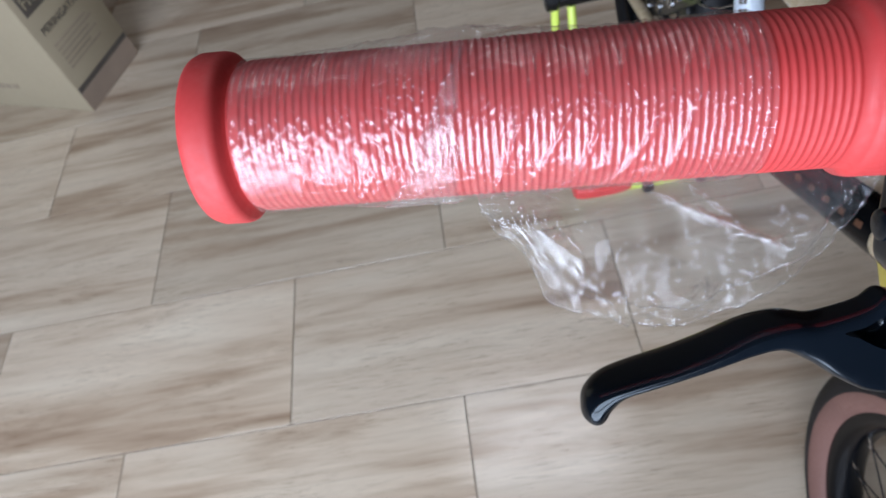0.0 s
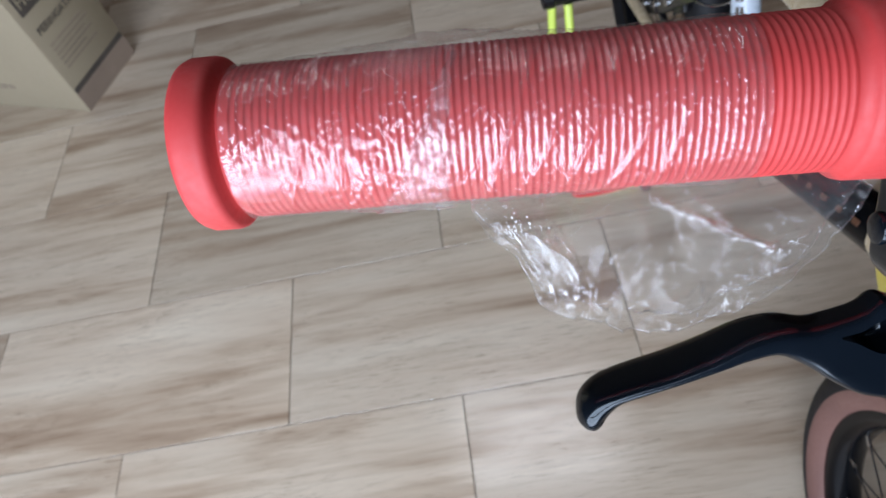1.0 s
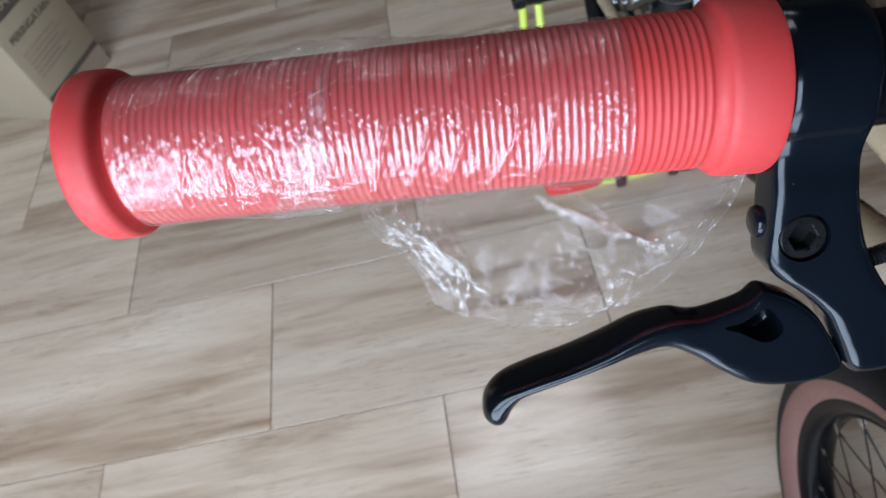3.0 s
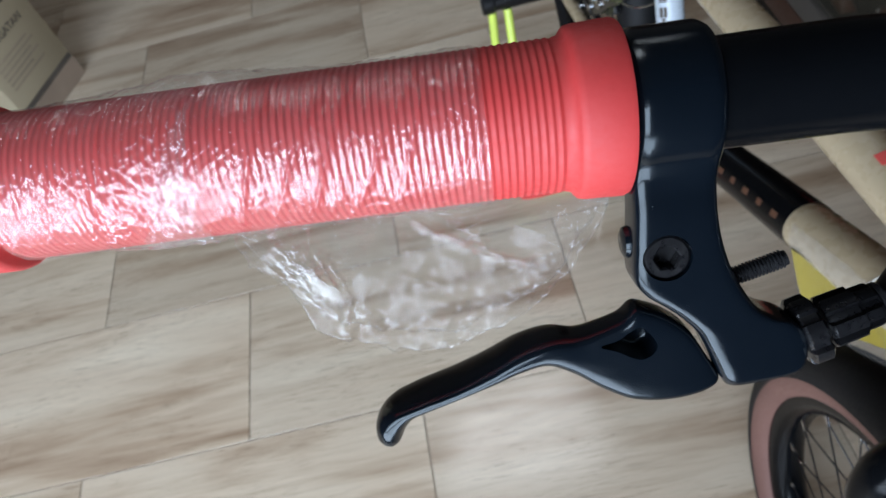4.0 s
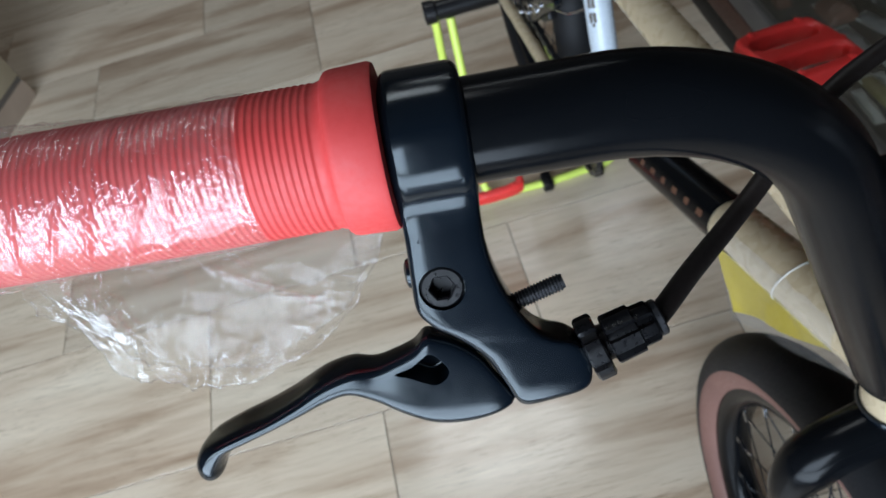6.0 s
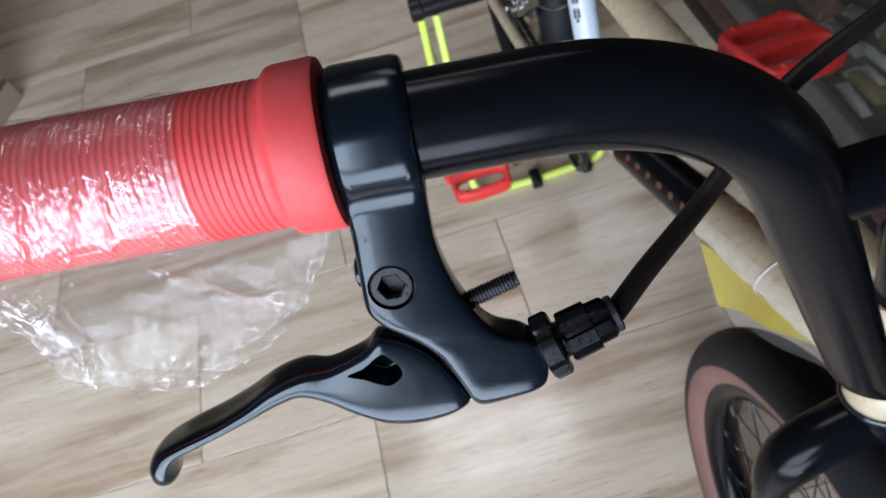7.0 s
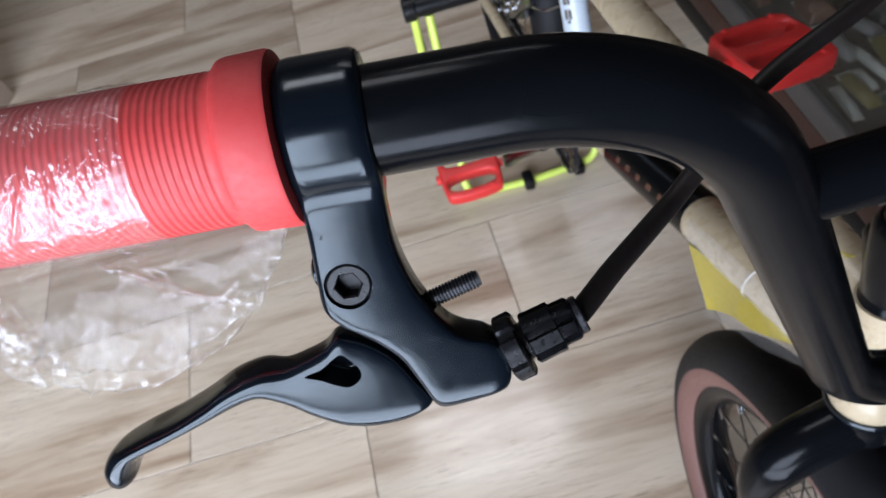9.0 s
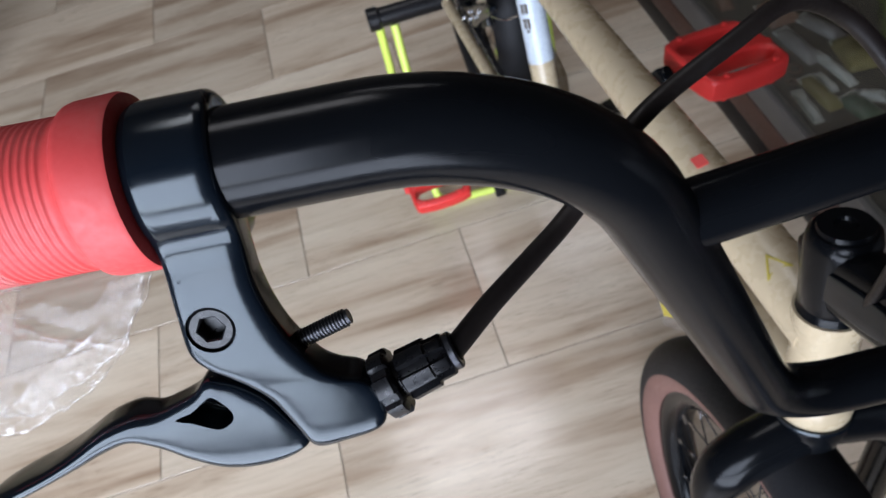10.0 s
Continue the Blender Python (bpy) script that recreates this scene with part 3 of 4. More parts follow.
bike("brake_cable", tube_bm(run, 0.0028, 16), CABLE, "black brake cable housing")

# ---- clear film on the grip ----
FOLD_RNG = random.Random(11)


def fold_set(count, least, most):
    """Directions, spacings and phases of straight folds, in millimetres."""
    return [(Vector((FOLD_RNG.gauss(0, 1), FOLD_RNG.gauss(0, 1), FOLD_RNG.gauss(0, 1))).normalized(), FOLD_RNG.uniform(least, most), FOLD_RNG.random()) for _ in range(count)]


def facets(p, folds, drift=0.5):
    """Height, 0 to 1, of film creased along straight folds: flat facets between sharp ridges."""
    h = 0.0
    for d, pitch, phase in folds:
        f = (p.dot(d) / pitch + phase + drift * noise.noise(p * 0.06 + d * 9)) % 1.0
        h += abs(2 * f - 1)
    return h / len(folds)


WRAP_FOLDS, BAG_FOLDS, FINE_FOLDS = fold_set(6, 3.5, 9.0), fold_set(4, 9.0, 20.0), fold_set(5, 2.2, 5.0)

wrap = thing("plastic_wrap", "crinkled clear plastic film around the red grip", "plastic wrap")
bm = bmesh.new()
NU, NV = 480, 200
RIDGES = ((-36, 0.11, 0.0008), (-27, 0.16, 0.0007), (-20, 0.13, 0.0009), (-9, 0.18, 0.0007), (-3, 0.10, 0.0005), (-68, 0.06, 0.0006), (-77, 0.12, 0.0005))
rows = []
for i in range(NU + 1):
    s = -0.0934 + i * (0.1058 / NU)
    ph = ((s + 0.0925) / 0.0016) % 1.0
    rib = GRIP_R + 0.00010 + 0.00008 * math.cos(2 * math.pi * (ph - 0.62))
    r_row = []
    for j in range(NV):
        a = 2 * math.pi * j / NV
        p = Vector((s * 1000, 15 * math.cos(a), 15 * math.sin(a)))
        crinkle = noise.noise(Vector((p.x * 0.35, p.y * 0.22, p.z * 0.22)))
        ridge = 1 - abs(noise.noise(Vector((p.x * 0.16 + p.y * 0.10, p.y * 0.20 - p.x * 0.05, p.z * 0.2 + 7)))) * 2
        slack = max(0.0, noise.noise(Vector((p.x * 0.05, p.y * 0.07, p.z * 0.07 + 3))) + 0.12)
        lift = 0.00012 * abs(crinkle) + 0.0006 * facets(p, WRAP_FOLDS) * (0.35 + 0.65 * min(1.0, 2.5 * slack)) + 0.00075 * slack * max(0, ridge) ** 3 + 0.00035 * slack
        # a folded seam that runs slantwise round the grip
        seam = math.exp(-((p.x + 52 + 0.75 * p.z - 0.8 * p.y) / 5.0) ** 2)
        lift += seam * 0.0011 * (0.45 + abs(noise.noise(p * 0.5)))
        bulge = math.exp(-((p.x + 50) / 12) ** 2) * max(0, math.cos(a - 0.15)) ** 8
        lift += bulge * 0.0028 * (0.9 + 0.3 * noise.noise(p * 0.18))
        turn = math.degrees(a)
        front = max(0.0, math.sin(a)) ** 0.5
        for s0, lean, high in RIDGES:
            lift += 1.3 * front * high * math.exp(-abs(p.x - s0 + lean * (turn - 90)) / 0.55)
        for k, lean in enumerate((0.16, 0.45, -0.25)):
            way = p.x + lean * (turn - 90)
            line = abs(noise.noise(Vector((way * 0.30, turn * 0.006 + p.x * 0.01, 20.0 + 9 * k))))
            gate = max(0.0, noise.noise(Vector((p.x * 0.045, turn * 0.02, 31.0 + k))) + 0.15)
            lift += 0.0005 * gate * max(0.0, 1 - line * 8)
        edge = min(1.0, (NU - i) / 4) * min(1.0, i / 4)
        r = rib + lift * (0.25 + 0.75 * edge)
        r_row.append(bm.verts.new((s, r * math.cos(a), r * math.sin(a))))
    rows.append(r_row)
for a, b in zip(rows, rows[1:]):
    for j in range(NV):
        bm.faces.new((a[j], a[(j + 1) % NV], b[(j + 1) % NV], b[j]))
part("sleeve", bm, FILM, wrap, m=BARM, angle=180)

# the slanted overlap of the film, crumpled
bm = bmesh.new()
rows = []
for i in range(61):
    turn = 30 + 145 * i / 60
    f = i / 60
    mid, wide = -46 - 13 * f, 0.5 + 9.0 * f ** 1.3
    row = []
    for j in range(41):
        u = j / 40 * 2 - 1
        s = mid + u * wide * (1 + 0.5 * noise.noise(Vector((i * 0.15, 3 + math.copysign(1, u), 2)))) + 0.8 * noise.noise(Vector((i * 0.22, j * 0.1, 5)))
        q = Vector((s * 0.30, turn * 0.07, 2.0))
        lift = 0.0007 + 0.0009 * abs(noise.noise(q)) + 0.0006 * abs(noise.noise(q * 2.6)) + 0.0006 * max(0, 1 - abs(noise.noise(q * 0.7 + Vector((3, 1, 0)))) * 4)
        r = GRIP_R + lift
        row.append(bm.verts.new((s / 1000, r * math.cos(radians(turn)), r * math.sin(radians(turn)))))
    rows.append(row)
for a, b in zip(rows, rows[1:]):
    for j in range(40):
        bm.faces.new((a[j], a[j + 1], b[j + 1], b[j]))
part("overlap_strip", bm, FILM_FOLD, wrap, m=BARM, angle=180)

# the loose end of the film that hangs below the grip
NS, NT = 190, 120


def flap_low(u):
    """How far the loose film hangs down, by its place along the grip."""
    stops = ((-45, 19), (-36, 29), (-30.5, 41.5), (-15.5, 46.5), (-1, 49.5), (5.5, 46.5), (12, 44), (23.5, 37), (31.5, 27.5), (37, 19))
    for (a, b), (c, d) in zip(stops, stops[1:]):
        if u <= c:
            return b + (d - b) * (u - a) / (c - a)
    return 19


FOLDS = [(-7, 19, 20, 32, 1.3), (-1, 17, 10.5, 26, 0.8), (8.5, 35.5, 27, 26, 0.7), (-4, 43.5, 4.5, 37.5, 0.9), (4.5, 49, 11, 39.5, 0.7)]
FOLDS += [(-42 + 2.15 * k, 17, -30.5 + 2.55 * k, 36.5 + 1.25 * k, 0.8) for k in range(6)]


def fold_rise(s, v):
    """Height of the long folds at a place of the loose film."""
    rise = 0.0
    for s0, v0, s1, v1, high in FOLDS:
        ds, dv = s1 - s0, v1 - v0
        u = min(1.0, max(0.0, ((s - s0) * ds + (v - v0) * dv) / (ds * ds + dv * dv)))
        d = math.hypot(s - s0 - u * ds, v - v0 - u * dv)
        rise += high * math.exp(-d / 0.8) * (0.35 + 0.65 * math.sin(math.pi * (0.1 + 0.8 * u)))
    return rise


def flap_layer(seed, shift, trim):
    """One side of the loose bag: a sheet with long folds, small crinkles and a curled rim."""
    bm = bmesh.new()
    grid, rim_line, creased = [], [], []
    for i in range(NS + 1):
        s = -45 + 82 * i / NS
        row = []
        low = (flap_low(s) - 11.0) * trim + 11.0 + 0.8 * noise.noise(Vector((s * 0.35, 3, seed)))
        for j in range(NT + 1):
            t = j / NT
            v = 11.0 + (low - 11.0) * t
            q = Vector((s * 0.055, v * 0.055, seed))
            big = noise.noise(q * 1.2)
            fold = 1 - abs(noise.noise(Vector((s * 0.075 + v * 0.05, v * 0.035 - s * 0.02, seed + 4)))) * 2
            fine = 1 - abs(noise.noise(q * 5.0 + Vector((1, 7, 3)))) * 2
            rim = max(0.0, 1 - (low - v) / 8.0)
            n = -2.5 + shift * math.sin(1.4 * t) + 9.5 * math.sin(2.1 * t) + 2.0 * big * t + 2.6 * max(0, fold) ** 4 * min(1, 2 * t)
            n += (0.2 + 0.6 * rim) * max(0, fine) ** 4 * t + 0.35 * rim * noise.noise(q * 9)
            rise = fold_rise(s + 1.2 * noise.noise(q * 4) + 0.15 * shift, v)
            flat = Vector((s, v, seed * 10))
            torn = min(1.0, rise + 0.9 * rim + max(0.0, (-24 - s) / 14))
            n += rise + min(1, 3 * t) * (2.6 * facets(flat, BAG_FOLDS) + (0.10 + 0.9 * torn) * facets(flat, FINE_FOLDS))
            # faces on folds and rim that take the whitened glint copy
            creased.append(rise > 0.66 + 0.5 * noise.noise(q * 14) or rim > 0.94 or (torn > 0.5 and facets(flat, FINE_FOLDS) > 0.66))
            for k, (ang, pitch) in enumerate(((20, 0.20), (72, 0.26), (-38, 0.23), (118, 0.30))):
                ca, sa = math.cos(radians(ang)), math.sin(radians(ang))
                lines = abs(noise.noise(Vector(((s * ca + v * sa) * 0.035, (v * ca - s * sa) * pitch, seed + 11 * k))))
                gate = max(0.0, noise.noise(Vector((s * 0.07, v * 0.07, seed + 5 * k + 2))) + 0.10 + 0.35 * rim)
                n += 0.8 * gate * max(0.0, 1 - lines * 8) * min(1, 3 * t)
            row.append(bm.verts.new(bar(s + 1.5 * noise.noise(q * 3) * t, v, n)))
        grid.append(row)
        rim_line.append(row[-1].co.copy())
    for a, b in zip(grid, grid[1:]):
        for j in range(NT):
            bm.faces.new((a[j], a[j + 1], b[j + 1], b[j]))
    bm.faces.ensure_lookup_table()
    for k, f in enumerate(bm.faces):
        f.material_index = 1 if creased[k + k // NT] else 0
    tube_bm(rim_line, 0.00022, 5, False, bm)
    me = bpy.data.meshes.new("loose_flap")
    bm.to_mesh(me)
    bm.free()
    me.materials.append(FILM_LOOSE)
    me.materials.append(FILM_CREASE_GLINT)
    return me


part("loose_flap", flap_layer(1.7, 0.0, 1.0), FILM_LOOSE, wrap, "loose crumpled film hanging below", Matrix(), angle=180)
part("loose_flap", flap_layer(9.3, -4.0, 0.93), FILM_LOOSE, wrap, "loose crumpled film hanging below", Matrix(), angle=180)

# ---- frame of the bicycle ----
STEER_LOW, STEER_TOP = Vector((MID + 0.004, -0.340, 0.556)), Vector((MID + 0.004, -0.3085, 0.666))
SDIR = (STEER_TOP - STEER_LOW).normalized()
BB = Vector((MID, 0.152, 0.345))
REAR = Vector((MID, 0.525, 0.330))
SEATC = Vector((MID, 0.250, 0.560))
bm = lathe_bm([(0, 0.016), (0, 0.0235), (0.008, 0.0242), (0.014, 0.0225), (0.024, 0.0195), (0.076, 0.0190), (0.085, 0.0205), (0.094, 0.0205), (0.094, 0.016)], 40)
bike("head_tube", bm, TAN, "cream tan head tube", m=along(STEER_LOW, STEER_TOP, (1, 0, 0)))
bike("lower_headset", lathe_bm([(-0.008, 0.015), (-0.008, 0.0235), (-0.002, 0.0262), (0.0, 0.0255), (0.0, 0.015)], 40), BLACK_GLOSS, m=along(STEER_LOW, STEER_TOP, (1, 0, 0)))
bike("upper_headset", lathe_bm([(0.094, 0.013), (0.094, 0.0188), (0.096, 0.0180), (0.101, 0.0165), (0.101, 0.012)], 40), BLACK_SATIN, m=along(STEER_LOW, STEER_TOP, (1, 0, 0)))
TT0, DT0 = STEER_LOW + SDIR * 0.072, STEER_LOW + SDIR * 0.03
bike("top_tube", tube_bm([TT0, SEATC], [0.0205, 0.0185], 32), TAN)
down_tube = bike("down_tube", tube_bm([DT0, DT0.lerp(BB, 0.5), BB], [0.0235, 0.0235, 0.021], 32), TAN)
bike("seat_tube", tube_bm([BB, SEATC + Vector((0, 0.02, 0.04))], 0.0165, 28), TAN)
bike("bottom_bracket_shell", lathe_bm([(-0.036, 0.010), (-0.036, 0.024), (0.036, 0.024), (0.036, 0.010)], 32), TAN, m=pose(*BB))
for side in (-1, 1):
    x = side * 0.058
    stay = bent([BB + Vector((side * 0.018, 0.0, 0)), BB + Vector((side * 0.045, 0.10, 0)), REAR + Vector((x, 0, 0))], (0.12,), 6)
    bike("chain_stay", tube_bm(stay, 0.0095, 20), TAN)
    bike("seat_stay", tube_bm(bent([SEATC + Vector((side * 0.015, 0.01, -0.01)), SEATC + Vector((side * 0.045, 0.07, -0.05)), REAR + Vector((x, 0, 0.01))], (0.1,), 6), 0.0075, 20), TAN)
    bike("dropout", box_bm((0.006, 0.045, 0.03), (x, 0.0, 0), 0.004), TAN, m=pose(*REAR))
# seat post and saddle
bike("seat_post", tube_bm([SEATC, SEATC + Vector((0, 0.045, 0.11))], 0.0127, 24), CHROME)
SADM = pose(MID, 0.315, 0.70, -4, 0, 0)
sad = plate_mesh([(-0.012, -0.13), (0.012, -0.13), (0.022, -0.06), (0.035, 0.02), (0.062, 0.09), (0.05, 0.12), (0, 0.125), (-0.05, 0.12), (-0.062, 0.09), (-0.035, 0.02), (-0.022, -0.06)], 0.05, 0.016, soft=4)
bike("saddle", sad, BLACK_PLASTIC, "black padded saddle", m=SADM)

# decals on the tubes
DTD = (BB - DT0).normalized()
band0, band1 = DT0 + DTD * 0.225, DT0 + DTD * 0.43
bike("decal_band", tube_bm([band0, band1], 0.0242, 32, caps=False), BLACK_SATIN, "black decal band with brown lettering", down_tube)
for k in range(6):
    c = DT0 + DTD * (0.245 + 0.028 * k)
    dm = along(c, c + DTD, (1, 0, 0)) @ pose(0, 0, 0, 205, 0, 0) @ Matrix.Translation((0, 0, 0.0244))
    bike("letter_bar", box_bm((0.008 if k % 2 else 0.010, 0.006, 0.0008)), BROWN_DECAL, parent=down_tube, m=dm, angle=0)
TTD = (SEATC - TT0).normalized()
c = TT0 + TTD * 0.146
dm = along(c, c + TTD, (0, 0, 1)) @ pose(0, 0, 0, -15, 0, 0) @ Matrix.Translation((0, 0, 0.0204))
bike("letter_bar", box_bm((0.011, 0.009, 0.0008)), RED_DECAL, parent=bicycle, m=dm, angle=0)
c = TT0 + TTD * 0.045
tri = [(0.009, 0.0), (-0.007, 0.009), (-0.007, -0.009)]
inner = [(x * 0.62, y * 0.62) for x, y in tri]
bm = plate_mesh(tri, 0.0006, 0.0001, holes=[inner], soft=0)
for q in bm.verts:
    q.co.z -= q.co.y ** 2 / (2 * 0.0205)
bike("triangle_sticker", bm, YELLOW, "yellow triangle sticker", m=along(c, c + TTD, (0, 0, 1)) @ pose(0, 0, 0, -28, 0, 0) @ Matrix.Translation((0, 0, 0.0209)))
STD = (SEATC - BB).normalized()
bike("seat_tube_decal", tube_bm([BB + STD * 0.10, BB + STD * 0.20], 0.0169, 28, caps=False), WHITE_DECAL, "white decal with dark letters")
for k, (a, b) in enumerate(((0, 0.012), (0.006, 0.003), (0.012, 0.012), (0.0, 0.030), (0.012, 0.030))):
    c = BB + STD * (0.14 + b)
    dm = along(c, c + STD, (1, 0, 0)) @ pose(0, 0, 0, 215 + a * 1500, 0, 0) @ Matrix.Translation((0, 0, 0.0171))
    bike("letter_bar", box_bm((0.012 if k != 1 else 0.004, 0.004, 0.0006)), PRINT, m=dm, angle=0)

# stem with two hollows, its front cap round the bar
BARC = Vector((MID, -0.381, 0.7195))
STEMB = STEER_LOW + SDIR * 0.122
fwd = (BARC - STEMB)
stemm = along(STEMB, BARC)
L = fwd.length
bm = plate_mesh([(-0.020, -0.0105), (0.004, -0.0132), (L - 0.022, -0.0132), (L - 0.004, -0.0215), (L + 0.010, -0.0215), (L + 0.010, 0.0215), (L - 0.004, 0.0215), (L - 0.022, 0.0132), (0.004, 0.0132), (-0.020, 0.0105)], 0.044, 0.009, soft=3)
bmesh.ops.translate(bm, verts=bm.verts[:], vec=(0, 0, 0.022))
stem = bike("stem", bm, BLACK_SATIN, "black forged stem with hollowed sides", m=stemm, crisp=True)
bike("steerer_clamp", lathe_bm([(-0.024, 0.011), (-0.024, 0.0168), (-0.020, 0.0186), (0.024, 0.0192), (0.030, 0.0180), (0.032, 0.0160), (0.032, 0.011)], 40), BLACK_SATIN, parent=stem, m=along(STEMB, STEMB + SDIR, (1, 0, 0)))
bike("top_cap", lathe_bm([(0.031, 0.0), (0.031, 0.0150), (0.035, 0.0140), (0.035, 0.006), (0.033, 0.005), (0.033, 0.0)], 32), BLACK_SATIN, parent=stem, m=along(STEMB, STEMB + SDIR, (1, 0, 0)))
bike("bar_clamp", lathe_bm([(-0.022, 0.0120), (-0.022, 0.0180), (-0.019, 0.0198), (0.019, 0.0198), (0.022, 0.0180), (0.022, 0.0120)], 36), BLACK_SATIN, parent=stem, m=pose(*BARC))
for k in (-1, 1):
    bm = plate_mesh([(0.008, -0.010), (L - 0.030, -0.010), (L - 0.022, 0.0), (L - 0.030, 0.010), (0.008, 0.010), (0.002, 0)], 0.004, 0.0016, soft=3)
    bike("stem_rib", bm, BLACK_GLOSS, parent=stem, m=stemm @ pose(0, k * 0.0150, 0, -90 * k, 0, 0))

# ---- fork and wheels ----
AXLE = Vector((MID + 0.006, -0.418, 0.2535))
CROWN = STEER_LOW - SDIR * 0.020
fork = bike("fork_crown", tube_bm([STEER_LOW - SDIR * 0.004, STEER_LOW - SDIR * 0.014, STEER_LOW - SDIR * 0.030], [0.021, 0.024, 0.021], 36), BLACK_SATIN, "black unicrown fork")
for side in (-1, 1):
    leg = bent([CROWN + Vector((side * 0.004, 0, 0)), CROWN + Vector((side * 0.074, -0.008, -0.020)), AXLE + Vector((side * 0.062, 0.0, 0))], (0.050,), 12)
    rr = [0.0195 - 0.0075 * max(0, (k - 6) / (len(leg) - 7)) for k in range(len(leg))]
    bike("fork_leg", tube_bm(leg, rr, 28), BLACK_SATIN, parent=fork)


def wheel(at):
    r0, rs = 0.2235, 0.0300
    tread = []
    for k in range(17):
        a = radians(-92 + 184 * k / 16)
        tread.append((rs * math.sin(a) * 1.02, r0 + rs * math.cos(a) + 0.0006))
    tread += [(0.020, r0 + 0.004), (-0.020, r0 + 0.004)]
    tyre = bike("front_wheel" if at is AXLE else "rear_wheel", lathe_bm(tread, 128, closed=True), TREAD, "black tyre with brown side walls" if at is AXLE else "plain black tyre", m=Matrix.Translation(at))
    for side in (-1, 1):
        wallp = []
        for k in range(11):
            a = radians(90 + 48 * k / 10)
            wallp.append((side * rs * math.sin(a) * 1.01, r0 + rs * math.cos(a)))
        wallp += [(side * 0.011, r0 - rs * 0.7), (side * 0.014, r0), (side * 0.02, r0 + 0.009)]
        bike("side_wall", lathe_bm(wallp, 128, closed=True), SKINWALL if at is AXLE else TREAD, "brown tyre side wall" if at is AXLE else "", tyre, Matrix.Translation(at))
    rim = [(-0.0185, 0.2085), (-0.0195, 0.2070), (-0.0190, 0.1930), (-0.0150, 0.1840), (-0.0080, 0.1790), (0.0080, 0.1790), (0.0150, 0.1840), (0.0190, 0.1930), (0.0195, 0.2070), (0.0185, 0.2085), (0.012, 0.205), (-0.012, 0.205)]
    bike("rim", lathe_bm(rim, 128, closed=True), BLACK_SATIN, "black rim", tyre, Matrix.Translation(at))
    hub = [(-0.05, 0.0), (-0.05, 0.006), (-0.034, 0.007), (-0.034, 0.024), (-0.030, 0.024), (-0.028, 0.015), (0.028, 0.015), (0.030, 0.024), (0.034, 0.024), (0.034, 0.007), (0.05, 0.006), (0.05, 0.0)]
    bike("hub", lathe_bm(hub, 32), BLACK_GLOSS, parent=tyre, m=Matrix.Translation(at))
    for k in range(36):
        a = 2 * math.pi * (k + 0.5) / 36
        side = 1 if k % 2 else -1
        b = a + (0.62 if (k // 2) % 2 else -0.62)
        p = Vector((side * 0.032, 0.021 * math.cos(b), 0.021 * math.sin(b)))
        q = Vector((side * 0.005, 0.180 * math.cos(a), 0.180 * math.sin(a)))
        bike("spoke", tube_bm([p, q], 0.0009, 6), STEEL_DARK, parent=tyre, m=Matrix.Translation(at))
        bike("nipple", tube_bm([q, q.lerp(p, 0.07)], 0.0019, 8), CHROME, parent=tyre, m=Matrix.Translation(at))
    return tyre


wheel(AXLE)
wheel(REAR)

# rear brake: an arm with bright bolts each side of the tyre, and its wire
for side in (-1, 1):
    x = MID + side * 0.046
    top, low = Vector((x, 0.262, 0.482)), Vector((x, 0.452, 0.338))
    am = along(low, top, (side, 0, 0))
    span = (top - low).length
    bm = plate_mesh([(-0.012, -0.010), (0.03, -0.017), (0.10, -0.019), (0.17, -0.012), (span, -0.008), (span + 0.006, 0.004), (0.17, 0.012), (0.10, 0.012), (0.03, 0.017), (-0.012, 0.012)], 0.011, 0.0025, soft=4)
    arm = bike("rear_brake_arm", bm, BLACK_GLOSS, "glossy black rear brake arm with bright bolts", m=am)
    for u, v, r in ((0.010, 0.001, 0.0075), (0.068, -0.004, 0.0055), (0.092, 0.006, 0.0045), (0.128, -0.003, 0.0065), (0.166, 0.002, 0.0045)):
        bike("bolt", socket_bolt(r, 0.008, r * 0.5, 0.003), CHROME, "bright bolt", arm, am @ Matrix.Translation((u, v, 0.0035)) @ pose(0, 0, 0, 0, -90, 0))
    bike("brake_pad", box_bm((0.010, 0.050, 0.014), bevel=0.003), BLACK_PLASTIC, parent=arm, m=pose(MID + side * 0.036, 0.322, 0.418, -38, 0, 0))
bike("brake_wire", tube_bm(curve_points([(MID - 0.046, 0.270, 0.470), (MID - 0.030, 0.235, 0.480), (MID, 0.215, 0.500), (MID + 0.030, 0.235, 0.480), (MID + 0.046, 0.270, 0.470)], 6), 0.0012, 8), CHROME)

# ---- cranks, pedals, chain ----
CR = Vector((0, -0.114, 0.152))
for side in (-1, 1):
    tip = BB + Vector((side * 0.092, 0, 0)) + CR * side
    root = BB + Vector((side * 0.068, 0, 0))
    m = along(root, tip, (1, 0, 0))
    bm = plate_mesh([(-0.018, -0.016), (0.02, -0.014), (0.15, -0.010), (0.200, -0.012), (0.200, 0.012), (0.15, 0.010), (0.02, 0.014), (-0.018, 0.016)], 0.016, 0.005, soft=3)
    crank = bike("crank_arm", bm, BLACK_SATIN, m=m)
bike("crank_axle", tube_bm([BB - Vector((0.075, 0, 0)), BB + Vector((0.075, 0, 0))], 0.0095, 20), STEEL_DARK)


